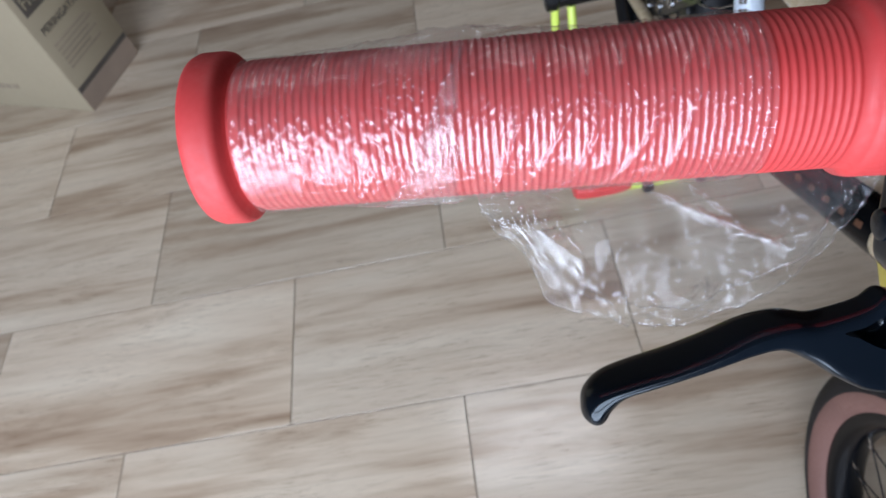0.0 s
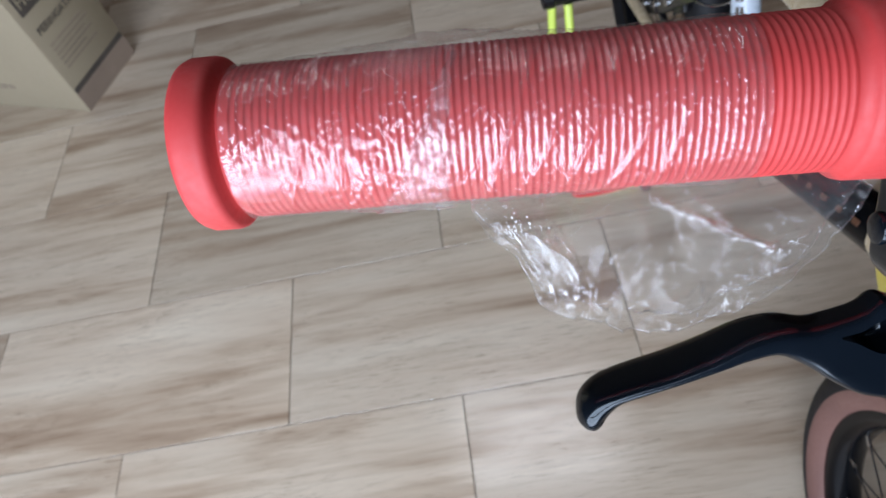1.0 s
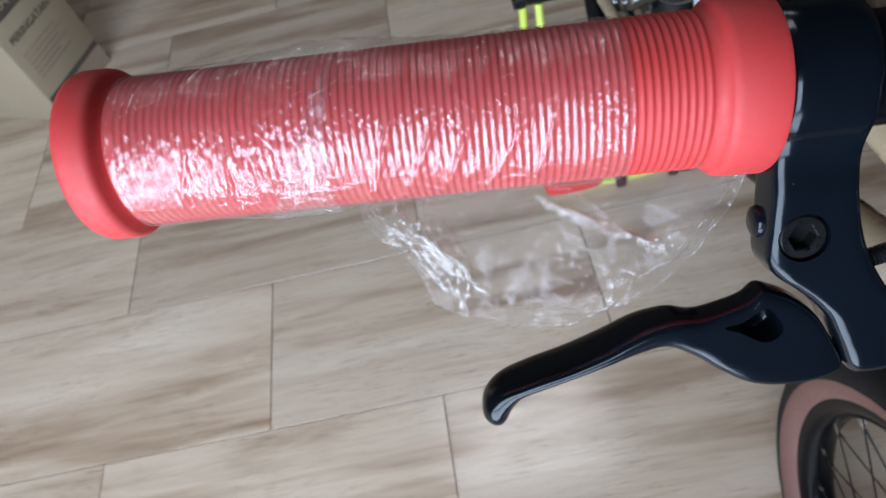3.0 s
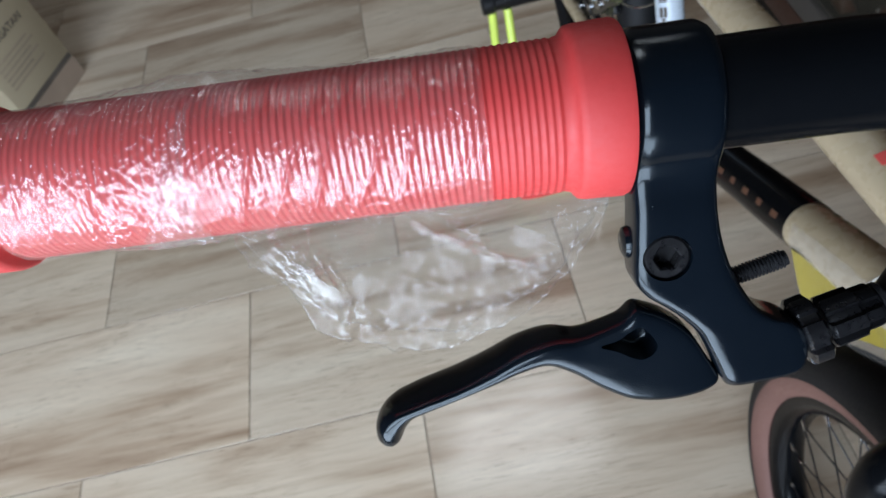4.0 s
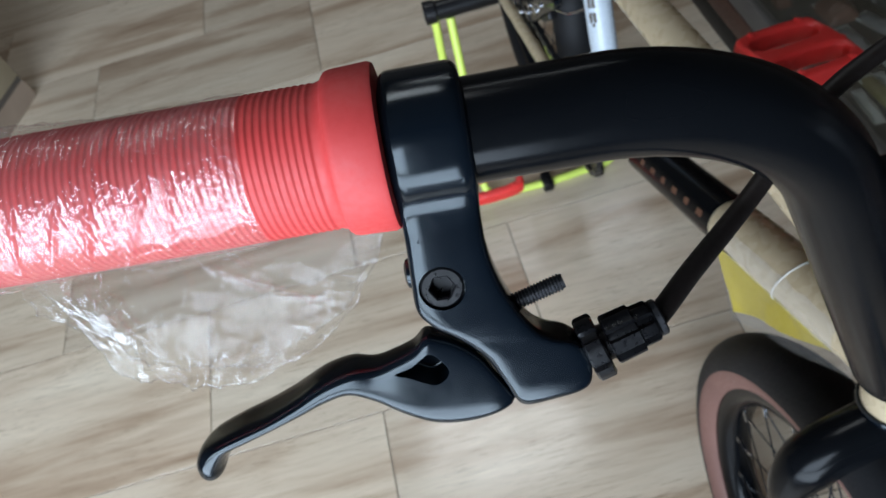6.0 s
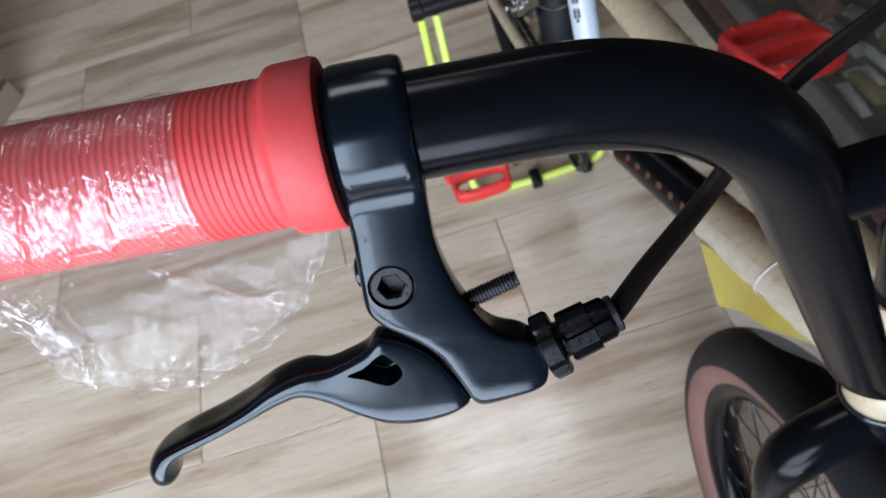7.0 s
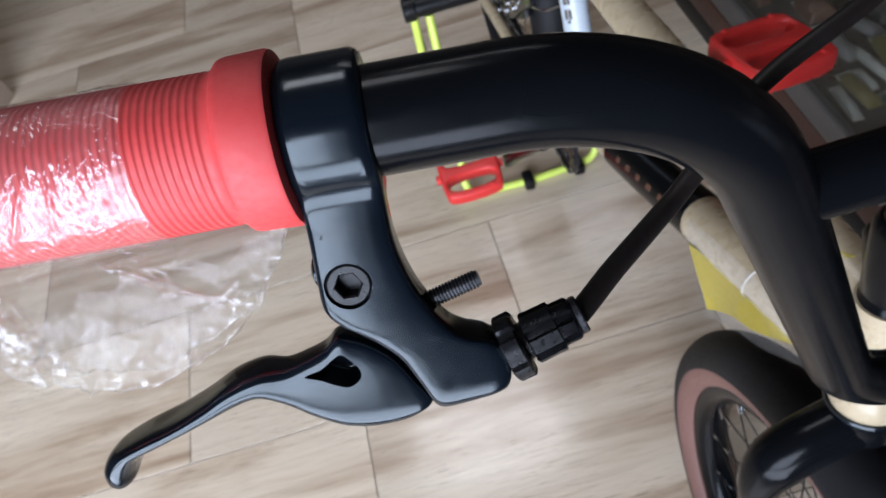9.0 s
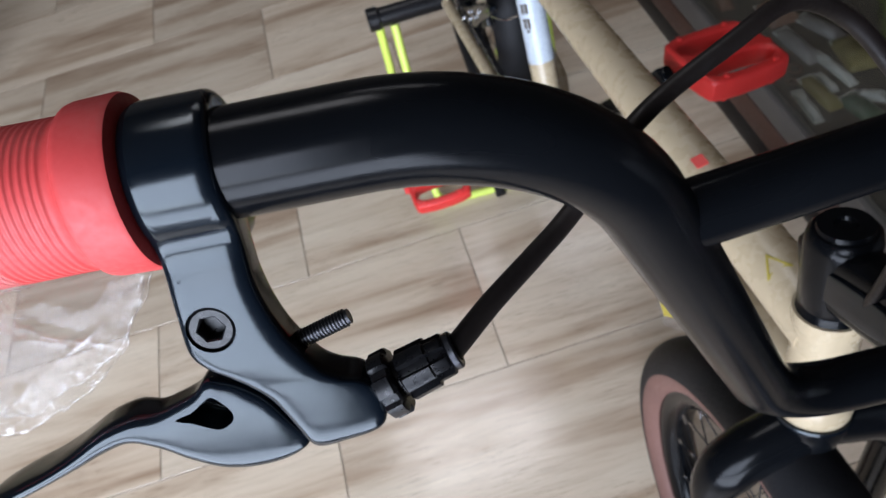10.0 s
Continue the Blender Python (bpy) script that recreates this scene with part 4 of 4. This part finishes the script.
def pedal(at, tilt):
    holes = [[(-0.034, 0.012), (0.034, 0.012), (0.034, 0.034), (-0.034, 0.034)], [(-0.034, -0.034), (0.034, -0.034), (0.034, -0.012), (-0.034, -0.012)]]
    line = [(-0.050, -0.030), (-0.036, -0.048), (0.036, -0.048), (0.050, -0.030), (0.050, 0.030), (0.036, 0.048), (-0.036, 0.048), (-0.050, 0.030)]
    bm = plate_mesh(line, 0.026, 0.005, holes=holes, soft=3)
    bmesh.ops.translate(bm, verts=bm.verts[:], vec=(0, 0, 0.013))
    m = Matrix.Translation(at) @ tilt @ Matrix.Diagonal((0.96, 1.0, 1.0, 1))
    ped = bike("pedal", bm, PEDAL_RED, "red plastic platform pedal with open cage", m=m)
    for x in (-0.03, 0.03):
        for y in (-0.042, 0.042):
            bike("stud", box_bm((0.006, 0.006, 0.032), (x, y, 0), 0.0015), PEDAL_RED, parent=ped, m=m)
    bike("spindle", tube_bm([(-0.058, 0, 0), (0.058, 0, 0)], 0.0075, 16), PEDAL_RED, parent=ped, m=m)
    return ped


PEDL, PEDR = BB + Vector((0.153, 0, 0)) + CR, BB + Vector((-0.167, 0, 0)) - CR
pedal(PEDL, pose(0, 0, 0, -8, 4, 6))
pedal(PEDR, pose(0, 0, 0, 10, 0, 0))

# drive side sprocket, chain and rear cog on the right-hand side
CX = -0.043
teeth = []
for k in range(100):
    a = 2 * math.pi * k / 100
    teeth.append(((0.052 + 0.003 * (1 if k % 4 < 2 else -1)) * math.cos(a), (0.052 + 0.003 * (1 if k % 4 < 2 else -1)) * math.sin(a)))
holes = []
for h in range(5):
    a0 = 2 * math.pi * h / 5
    holes.append([(0.033 * math.cos(a0) + 0.009 * math.cos(b), 0.033 * math.sin(a0) + 0.009 * math.sin(b)) for b in (2 * math.pi * k / 14 for k in range(14))])
spm = Matrix.Translation(BB + Vector((CX, 0, 0))) @ pose(0, 0, 0, 0, -90, 0)
bike("sprocket", plate_mesh(teeth, 0.004, 0.0006, holes=holes, soft=0), STEEL_DARK, "dark toothed sprocket", m=spm)
cog = [((0.022 + 0.002 * (1 if k % 4 < 2 else -1)) * math.cos(2 * math.pi * k / 44), (0.022 + 0.002 * (1 if k % 4 < 2 else -1)) * math.sin(2 * math.pi * k / 44)) for k in range(44)]
bike("rear_cog", plate_mesh(cog, 0.006, 0.0006, soft=0), CHROME, m=Matrix.Translation(REAR + Vector((CX, 0, 0))) @ pose(0, 0, 0, 0, -90, 0))
loop = []
ra, rb = 0.053, 0.023
flat = Vector((REAR.y - BB.y, REAR.z - BB.z))
L, ang = flat.length, math.atan2(flat.y, flat.x)
cut = math.acos((ra - rb) / L)
for k in range(31):
    a = ang + cut + (2 * math.pi - 2 * cut) * k / 30
    loop.append((BB.y + ra * math.cos(a), BB.z + ra * math.sin(a)))
for k in range(13):
    a = ang - cut + 2 * cut * k / 12
    loop.append((REAR.y + rb * math.cos(a), REAR.z + rb * math.sin(a)))
loop.append(loop[0])
bm = bmesh.new()
dist, flip = 0.0, 0
for p, q in zip(loop, loop[1:]):
    seg = math.hypot(q[0] - p[0], q[1] - p[1])
    while dist < seg:
        f = dist / seg
        y, z = p[0] + (q[0] - p[0]) * f, p[1] + (q[1] - p[1]) * f
        a = math.atan2(q[1] - p[1], q[0] - p[0])
        w = 0.0085 if flip % 2 else 0.0055
        geo = bmesh.ops.create_cube(bm, size=1.0)
        for v in geo["verts"]:
            v.co = Vector((MID + CX + v.co.x * w, y + (v.co.y * 0.0135) * math.cos(a) - v.co.z * 0.008 * math.sin(a), z + (v.co.y * 0.0135) * math.sin(a) + v.co.z * 0.008 * math.cos(a)))
        flip += 1
        dist += 0.0127
    dist -= seg
bike("chain", bm, STEEL_DARK, "dark roller chain", angle=0)
# rear pegs
for side in (-1,):
    pegp = [(0.0, 0.010), (0.0, 0.0165), (0.110, 0.0165), (0.113, 0.020), (0.130, 0.020), (0.132, 0.018), (0.132, 0.012), (0.126, 0.011), (0.126, 0.0)]
    bike("axle_peg", lathe_bm(pegp, 36), BLACK_PLASTIC, "black rear axle peg", m=along(REAR + Vector((side * 0.062, 0.004, 0.0)), REAR + Vector((side * 0.2, 0.006, 0.002))))

# ---- neon stand under the rear axle ----
stand = thing("bike_stand", "neon yellow tube stand holding the rear axle peg", "bike stand", m=pose(0.70, 0.45, 0))
zt = 0.008
for x in (0.578, 0.842):
    leg = bent([(x + 0.020, 0.520, 0.318), (x + 0.014, 0.452, 0.16), (x, 0.366, zt), (0.71, 0.358, zt)], (0.05, 0.03), 8)
    part("front_leg", tube_bm(leg, 0.0075, 16), NEON, stand, m=Matrix())
    leg = bent([(x - 0.006, 0.528, 0.318), (x - 0.010, 0.535, 0.15), (x - 0.014, 0.60, zt), (x - 0.02, 0.74, zt)], (0.04, 0.04), 8)
    part("rear_leg", tube_bm(leg, 0.0075, 16), NEON, stand, m=Matrix())
for x in (0.70, 0.80):
    part("rubber_foot", box_bm((0.02, 0.036, 0.022), (x, 0.358, 0.0115), 0.004), BLACK_PLASTIC, stand, "black rubber foot", Matrix())

# ---- hanging tag below the down tube ----
tag = thing("yellow_tag", "yellow card in a clear sleeve hanging under the down tube", "tag")
c0 = Vector((0.7275, -0.148, 0.489))
tm = along(c0, c0 + Vector((0.004, -0.134, 0.067)), (0, 0, 1))


def tapered(length, z_top, low0, low1, thick, slant):
    """A thin bent sheet along x with a slanted end, whose lower edge rises towards its far end."""
    bm = bmesh.new()
    rows = []
    for i in range(25):
        f = i / 24
        row = []
        for side in (-0.5, 0.5):
            for j in range(5):
                g = j / 4
                low = low0 + (low1 - low0) * f
                x = length * f + slant * g * (1 - f)
                y = thick * side + 0.006 * math.sin(3.0 * f) + 0.004 * g * math.sin(7.0 * f + 0.6) + 0.0012 * noise.noise(Vector((x * 60, g * 2, 1)))
                row.append(bm.verts.new((x, y, z_top + (low - z_top) * g)))
        rows.append(row)
    for a, b in zip(rows, rows[1:]):
        for j in range(4):
            bm.faces.new((a[j], b[j], b[j + 1], a[j + 1]))
            bm.faces.new((a[j + 5], a[j + 6], b[j + 6], b[j + 5]))
        bm.faces.new((a[0], a[5], b[5], b[0]))
        bm.faces.new((a[4], b[4], b[9], a[9]))
    for row in (rows[0], rows[-1]):
        for j in range(4):
            bm.faces.new((row[j], row[j + 1], row[j + 6], row[j + 5]))
    bmesh.ops.recalc_face_normals(bm, faces=bm.faces)
    return bm


part("sleeve", tapered(0.178, 0.0, -0.082, -0.022, 0.0012, 0.014), FILM_LOOSE, tag, "clear plastic sleeve", tm, angle=60)
part("card", tapered(0.160, -0.004, -0.068, -0.012, 0.0005, 0.018), YELLOW, tag, m=tm, angle=60)
part("card_fold", tapered(0.158, -0.0025, -0.0065, -0.0055, 0.0022, 0.001), YELLOW, tag, m=tm, angle=60)

# the clear film that holds the tag to the tube, its reflection mixed in as white, and its tie
near = (c0 - DT0).dot(DTD)
n0 = (c0 - DT0 - DTD * near).normalized()
n1 = DTD.cross(n0)
if n1.x > 0:
    n1 = -n1
bm = bmesh.new()
rows = []
for i in range(41):
    row = []
    for j in range(13):
        a = radians(-15 + (62 + 9 * noise.noise(Vector((i * 0.3, 0, 8)))) * j / 12)
        r = 0.0245 + 0.0012 * abs(noise.noise(Vector((i * 0.16, j * 0.35, 5))))
        row.append(bm.verts.new(DT0 + DTD * (near + 0.006 - 0.172 * i / 40) + (n0 * math.cos(a) + n1 * math.sin(a)) * r))
    rows.append(row)
for a, b in zip(rows, rows[1:]):
    for j in range(12):
        bm.faces.new((a[j], a[j + 1], b[j + 1], b[j]))
part("film_wrap", bm, FILM_PALE_SHEEN, tag, "clear film round the tube", Matrix(), angle=180)
ring = [DT0 + DTD * (near - 0.090 - 0.012 * math.sin(a)) + (n0 * math.cos(a) + n1 * math.sin(a)) * 0.0245 for a in [radians(15 * k) for k in range(25)]]
part("zip_tie", tube_bm(ring, 0.0006, 8), WHITE_TIE, tag, "thin white tie", Matrix())

# ---- carton by the wall ----
C0, C1 = Vector((-0.561, 0.943, 0)), Vector((-0.477, 1.158, 0))
ux = (C1 - C0).normalized()
uy = Vector((-ux.y, ux.x, 0))
BOXM = Matrix((ux, uy, Vector((0, 0, 1)))).transposed().to_4x4()
BOXM.translation = C0
BW, BL, BH = (C1 - C0).length, 1.15, 0.72
carton = thing("carton", "cream printed bicycle carton standing on its edge", "box", m=BOXM)
part("carton_body", box_bm((BW, BL, BH), (BW / 2, BL / 2, BH / 2), 0.004), CARTON, carton, m=BOXM)


def side_print(x, z, w, h, mat, name="print_bar"):
    """Print on the carton's short side, x along it and z up."""
    part(name, box_bm((w, 0.0012, h), (x, -0.0005, z)), mat, carton, m=BOXM, angle=0)


side_print(BW / 2, 0.030, BW * 0.99, 0.056, KRAFT, "kraft_flap")
side_print(BW / 2, 0.066, BW * 0.97, 0.014, PRINT)
for k, w in enumerate((0.13, 0.145, 0.12, 0.14, 0.10, 0.135)):
    side_print(0.03 + w / 2, 0.185 - 0.013 * k, w, 0.006, PRINT_LIGHT)


def side_text(words, x, z, size, mat, name="printed_words", off=0.0012):
    me = text_mesh(words, size)
    part(name, me, mat, carton, m=BOXM @ pose(x, -off, z, 90, 0, 0), angle=0)


side_text("PERINGATAN", 0.105, 0.225, 0.026, PRINT)
side_print(0.10, 0.300, 0.16, 0.055, PRINT)
side_text("FRAGILE", 0.10, 0.300, 0.040, CARTON, off=0.0016)
side_print(0.10, 0.38, 0.16, 0.06, PRINT_LIGHT)
for k in range(6):
    part("print_bar", box_bm((0.0012, 0.020, 0.013), (-0.0003, 0.20 + k * 0.026, 0.075), 0), PRINT_LIGHT, carton, m=BOXM, angle=0)

# ---- display cabinet beside the bicycle ----
CABX, CY0, CY1 = 1.165, -0.75, 2.2
cab = thing("display_cabinet", "low brown wooden display cabinet with aluminium framed glass front", "display cabinet", m=pose(CABX, CY0, 0))
cl, cm_ = CY1 - CY0, (CY0 + CY1) / 2
part("plinth", box_bm((0.40, cl, 0.050), (CABX + 0.205, cm_, 0.025), 0.002), BLACK_PLASTIC, cab, m=Matrix())
part("bottom_rail", box_bm((0.40, cl, 0.050), (CABX + 0.2, cm_, 0.0755), 0.003), WOOD, cab, m=Matrix())
part("frame_rail", box_bm((0.02, cl, 0.044), (CABX + 0.012, cm_, 0.1232), 0.002), ALU, cab, "aluminium rail", Matrix())
part("shelf", box_bm((0.36, cl, 0.02), (CABX + 0.215, cm_, 0.112), 0.002), varied("grey_shelf_lining", (0.026, 0.023, 0.019), 0.6, amount=0.3, scale=50), cab, m=Matrix())
part("back_panel", box_bm((0.012, cl, 0.78), (CABX + 0.394, cm_, 0.49)), WOOD, cab, m=Matrix())
part("top_rail", box_bm((0.02, cl, 0.03), (CABX + 0.012, cm_, 0.885), 0.002), ALU, cab, m=Matrix())
part("top_board", box_bm((0.42, cl + 0.01, 0.022), (CABX + 0.2, cm_, 0.9115), 0.003), WOOD, cab, m=Matrix())
for y in (CY0 + 0.012, CY1 - 0.012):
    part("side_panel", box_bm((0.36, 0.02, 0.80), (CABX + 0.21, y, 0.50)), WOOD, cab, m=Matrix())
pane = part("glass_pane", box_bm((0.005, cl - 0.02, 0.722), (CABX + 0.012, cm_, 0.5075)), GLASS, cab, "clear glass front", Matrix(), angle=0)
pane.visible_shadow = False

# ---- packed goods behind the glass ----
rng = random.Random(5)
shades = [("dark grey", (0.035, 0.036, 0.034)), ("grey", (0.12, 0.115, 0.11)), ("pale grey", (0.27, 0.265, 0.24)), ("brown", (0.09, 0.045, 0.03)), ("olive", (0.12, 0.10, 0.035)), ("dark green", (0.035, 0.062, 0.04))]
pack_mats = [varied(n.replace(" ", "_") + "_packaging", c, 0.35, amount=0.35, scale=40) for n, c in shades]
LABEL_W = varied("white_label", (0.32, 0.32, 0.30), 0.4, amount=0.2, scale=60)


def pouch_bm(w, l, h):
    """A pillow-shaped bag lying flat, with thin welded ends."""
    bm = bmesh.new()
    grid = []
    for i in range(15):
        row = []
        for j in range(9):
            u, v = i / 7 - 1, j / 4 - 1
            puff = max(0.0, 1 - abs(u) ** 5) * max(0.0, 1 - v * v) ** 0.6
            z = 0.001 + h * puff * (0.85 + 0.3 * noise.noise(Vector((u * 3, v * 2, w * 99))))
            row.append(bm.verts.new((v * w / 2, u * l / 2, z)))
        grid.append(row)
    for a, b in zip(grid, grid[1:]):
        for j in range(8):
            bm.faces.new((a[j], b[j], b[j + 1], a[j + 1]))
    rim = [r[0] for r in grid] + grid[-1][1:] + [r[8] for r in reversed(grid[:-1])] + grid[0][7:0:-1]
    low = [bm.verts.new((q.co.x, q.co.y, 0)) for q in rim]
    n = len(rim)
    for k in range(n):
        bm.faces.new((rim[k], rim[(k + 1) % n], low[(k + 1) % n], low[k]))
    bm.faces.new(low)
    bmesh.ops.recalc_face_normals(bm, faces=bm.faces[:])
    return bm


SHELF_Z = 0.1222


def packet(k, x, y, w, l, h, turn):
    m = pose(CABX + x, y, SHELF_Z, 0, 0, turn)
    pk = thing("packet", shades[k][0] + " bagged spare part lying on the cabinet shelf", "packet", "packed goods in the cabinet", m)
    part("bag", pouch_bm(w, l, h), pack_mats[k], pk, m=m)
    part("header_card", box_bm((w * 0.96, l * 0.16, 0.002), (0, l * 0.42, 0.003)), LABEL_W, pk, "white header card", m, angle=0)
    part("print_bar", box_bm((w * 0.5, l * 0.05, 0.0012), (0, l * 0.42, 0.0046)), PRINT, pk, m=m, angle=0)
    return pk


def ring_part(x, y, r):
    m = pose(CABX + x, y, SHELF_Z)
    rg = thing("metal_ring", "pale steel ring part lying on the cabinet shelf", "spare part", "packed goods in the cabinet", m)
    part("band", lathe_bm([(0, r * 0.55), (0, r), (0.008, r), (0.008, r * 0.55)], 28, closed=True), CHROME, rg, m=m @ pose(0, 0, 0, 0, -90, 0))


# the stretch seen past the pedal, then the rest of the shelf
packet(1, 0.125, 0.365, 0.032, 0.105, 0.014, 6)
packet(2, 0.146, 0.287, 0.019, 0.100, 0.012, 8)
packet(2, 0.116, 0.262, 0.014, 0.052, 0.010, 4)
packet(2, 0.059, 0.225, 0.020, 0.080, 0.012, -3)
packet(4, 0.094, 0.245, 0.030, 0.090, 0.012, 5)
packet(5, 0.132, 0.190, 0.040, 0.070, 0.012, 12)
packet(4, 0.195, 0.305, 0.055, 0.085, 0.022, -8)
packet(2, 0.160, 0.205, 0.026, 0.045, 0.014, 60)
packet(1, 0.184, 0.392, 0.030, 0.090, 0.014, 20)
packet(3, 0.140, 0.460, 0.060, 0.070, 0.030, 0)
packet(0, 0.235, 0.420, 0.050, 0.090, 0.020, 4)
packet(0, 0.060, 0.420, 0.034, 0.080, 0.014, 3)
ring_part(0.084, 0.309, 0.014)
ring_part(0.062, 0.283, 0.009)
for y in [-0.62 + 0.115 * k for k in range(7)] + [0.56 + 0.12 * k for k in range(13)]:
    for x in (0.075, 0.150, 0.235):
        packet(rng.choice((0, 1, 2, 2, 4, 5, 3)), x + rng.uniform(-0.012, 0.012), y + rng.uniform(-0.008, 0.008), rng.uniform(0.022, 0.048), rng.uniform(0.06, 0.095), rng.uniform(0.010, 0.02), rng.uniform(-12, 12))

# ---- floor tiles ----
def tile_mesh(length):
    bm = bmesh.new()
    box_bm((length - GAP, TW - GAP, 0.008), (0, 0, -0.004), 0.0003, bm, seg=1)
    bmesh.ops.recalc_face_normals(bm, faces=bm.faces[:])
    me = bpy.data.meshes.new("tile")
    bm.to_mesh(me)
    bm.free()
    me.materials.append(TILE)
    return me


whole, half = tile_mesh(TL), tile_mesh(TL / 2)


def lay(me, x, y):
    t = bpy.data.objects.new("tile", me)
    scene.collection.objects.link(t)
    t.parent = floor
    t.matrix_basis = pose(x, y, 0.0005)


for j in range(-5, 11):
    y = (j + 0.5) * TW
    if j % 2 == 0:
        for i in range(-5, 5):
            lay(whole, (i + 0.5) * TL, y)
    else:
        for i in range(-4, 5):
            lay(whole, i * TL, y)
        lay(half, X0 + TL / 4, y)
        lay(half, X1 - TL / 4, y)
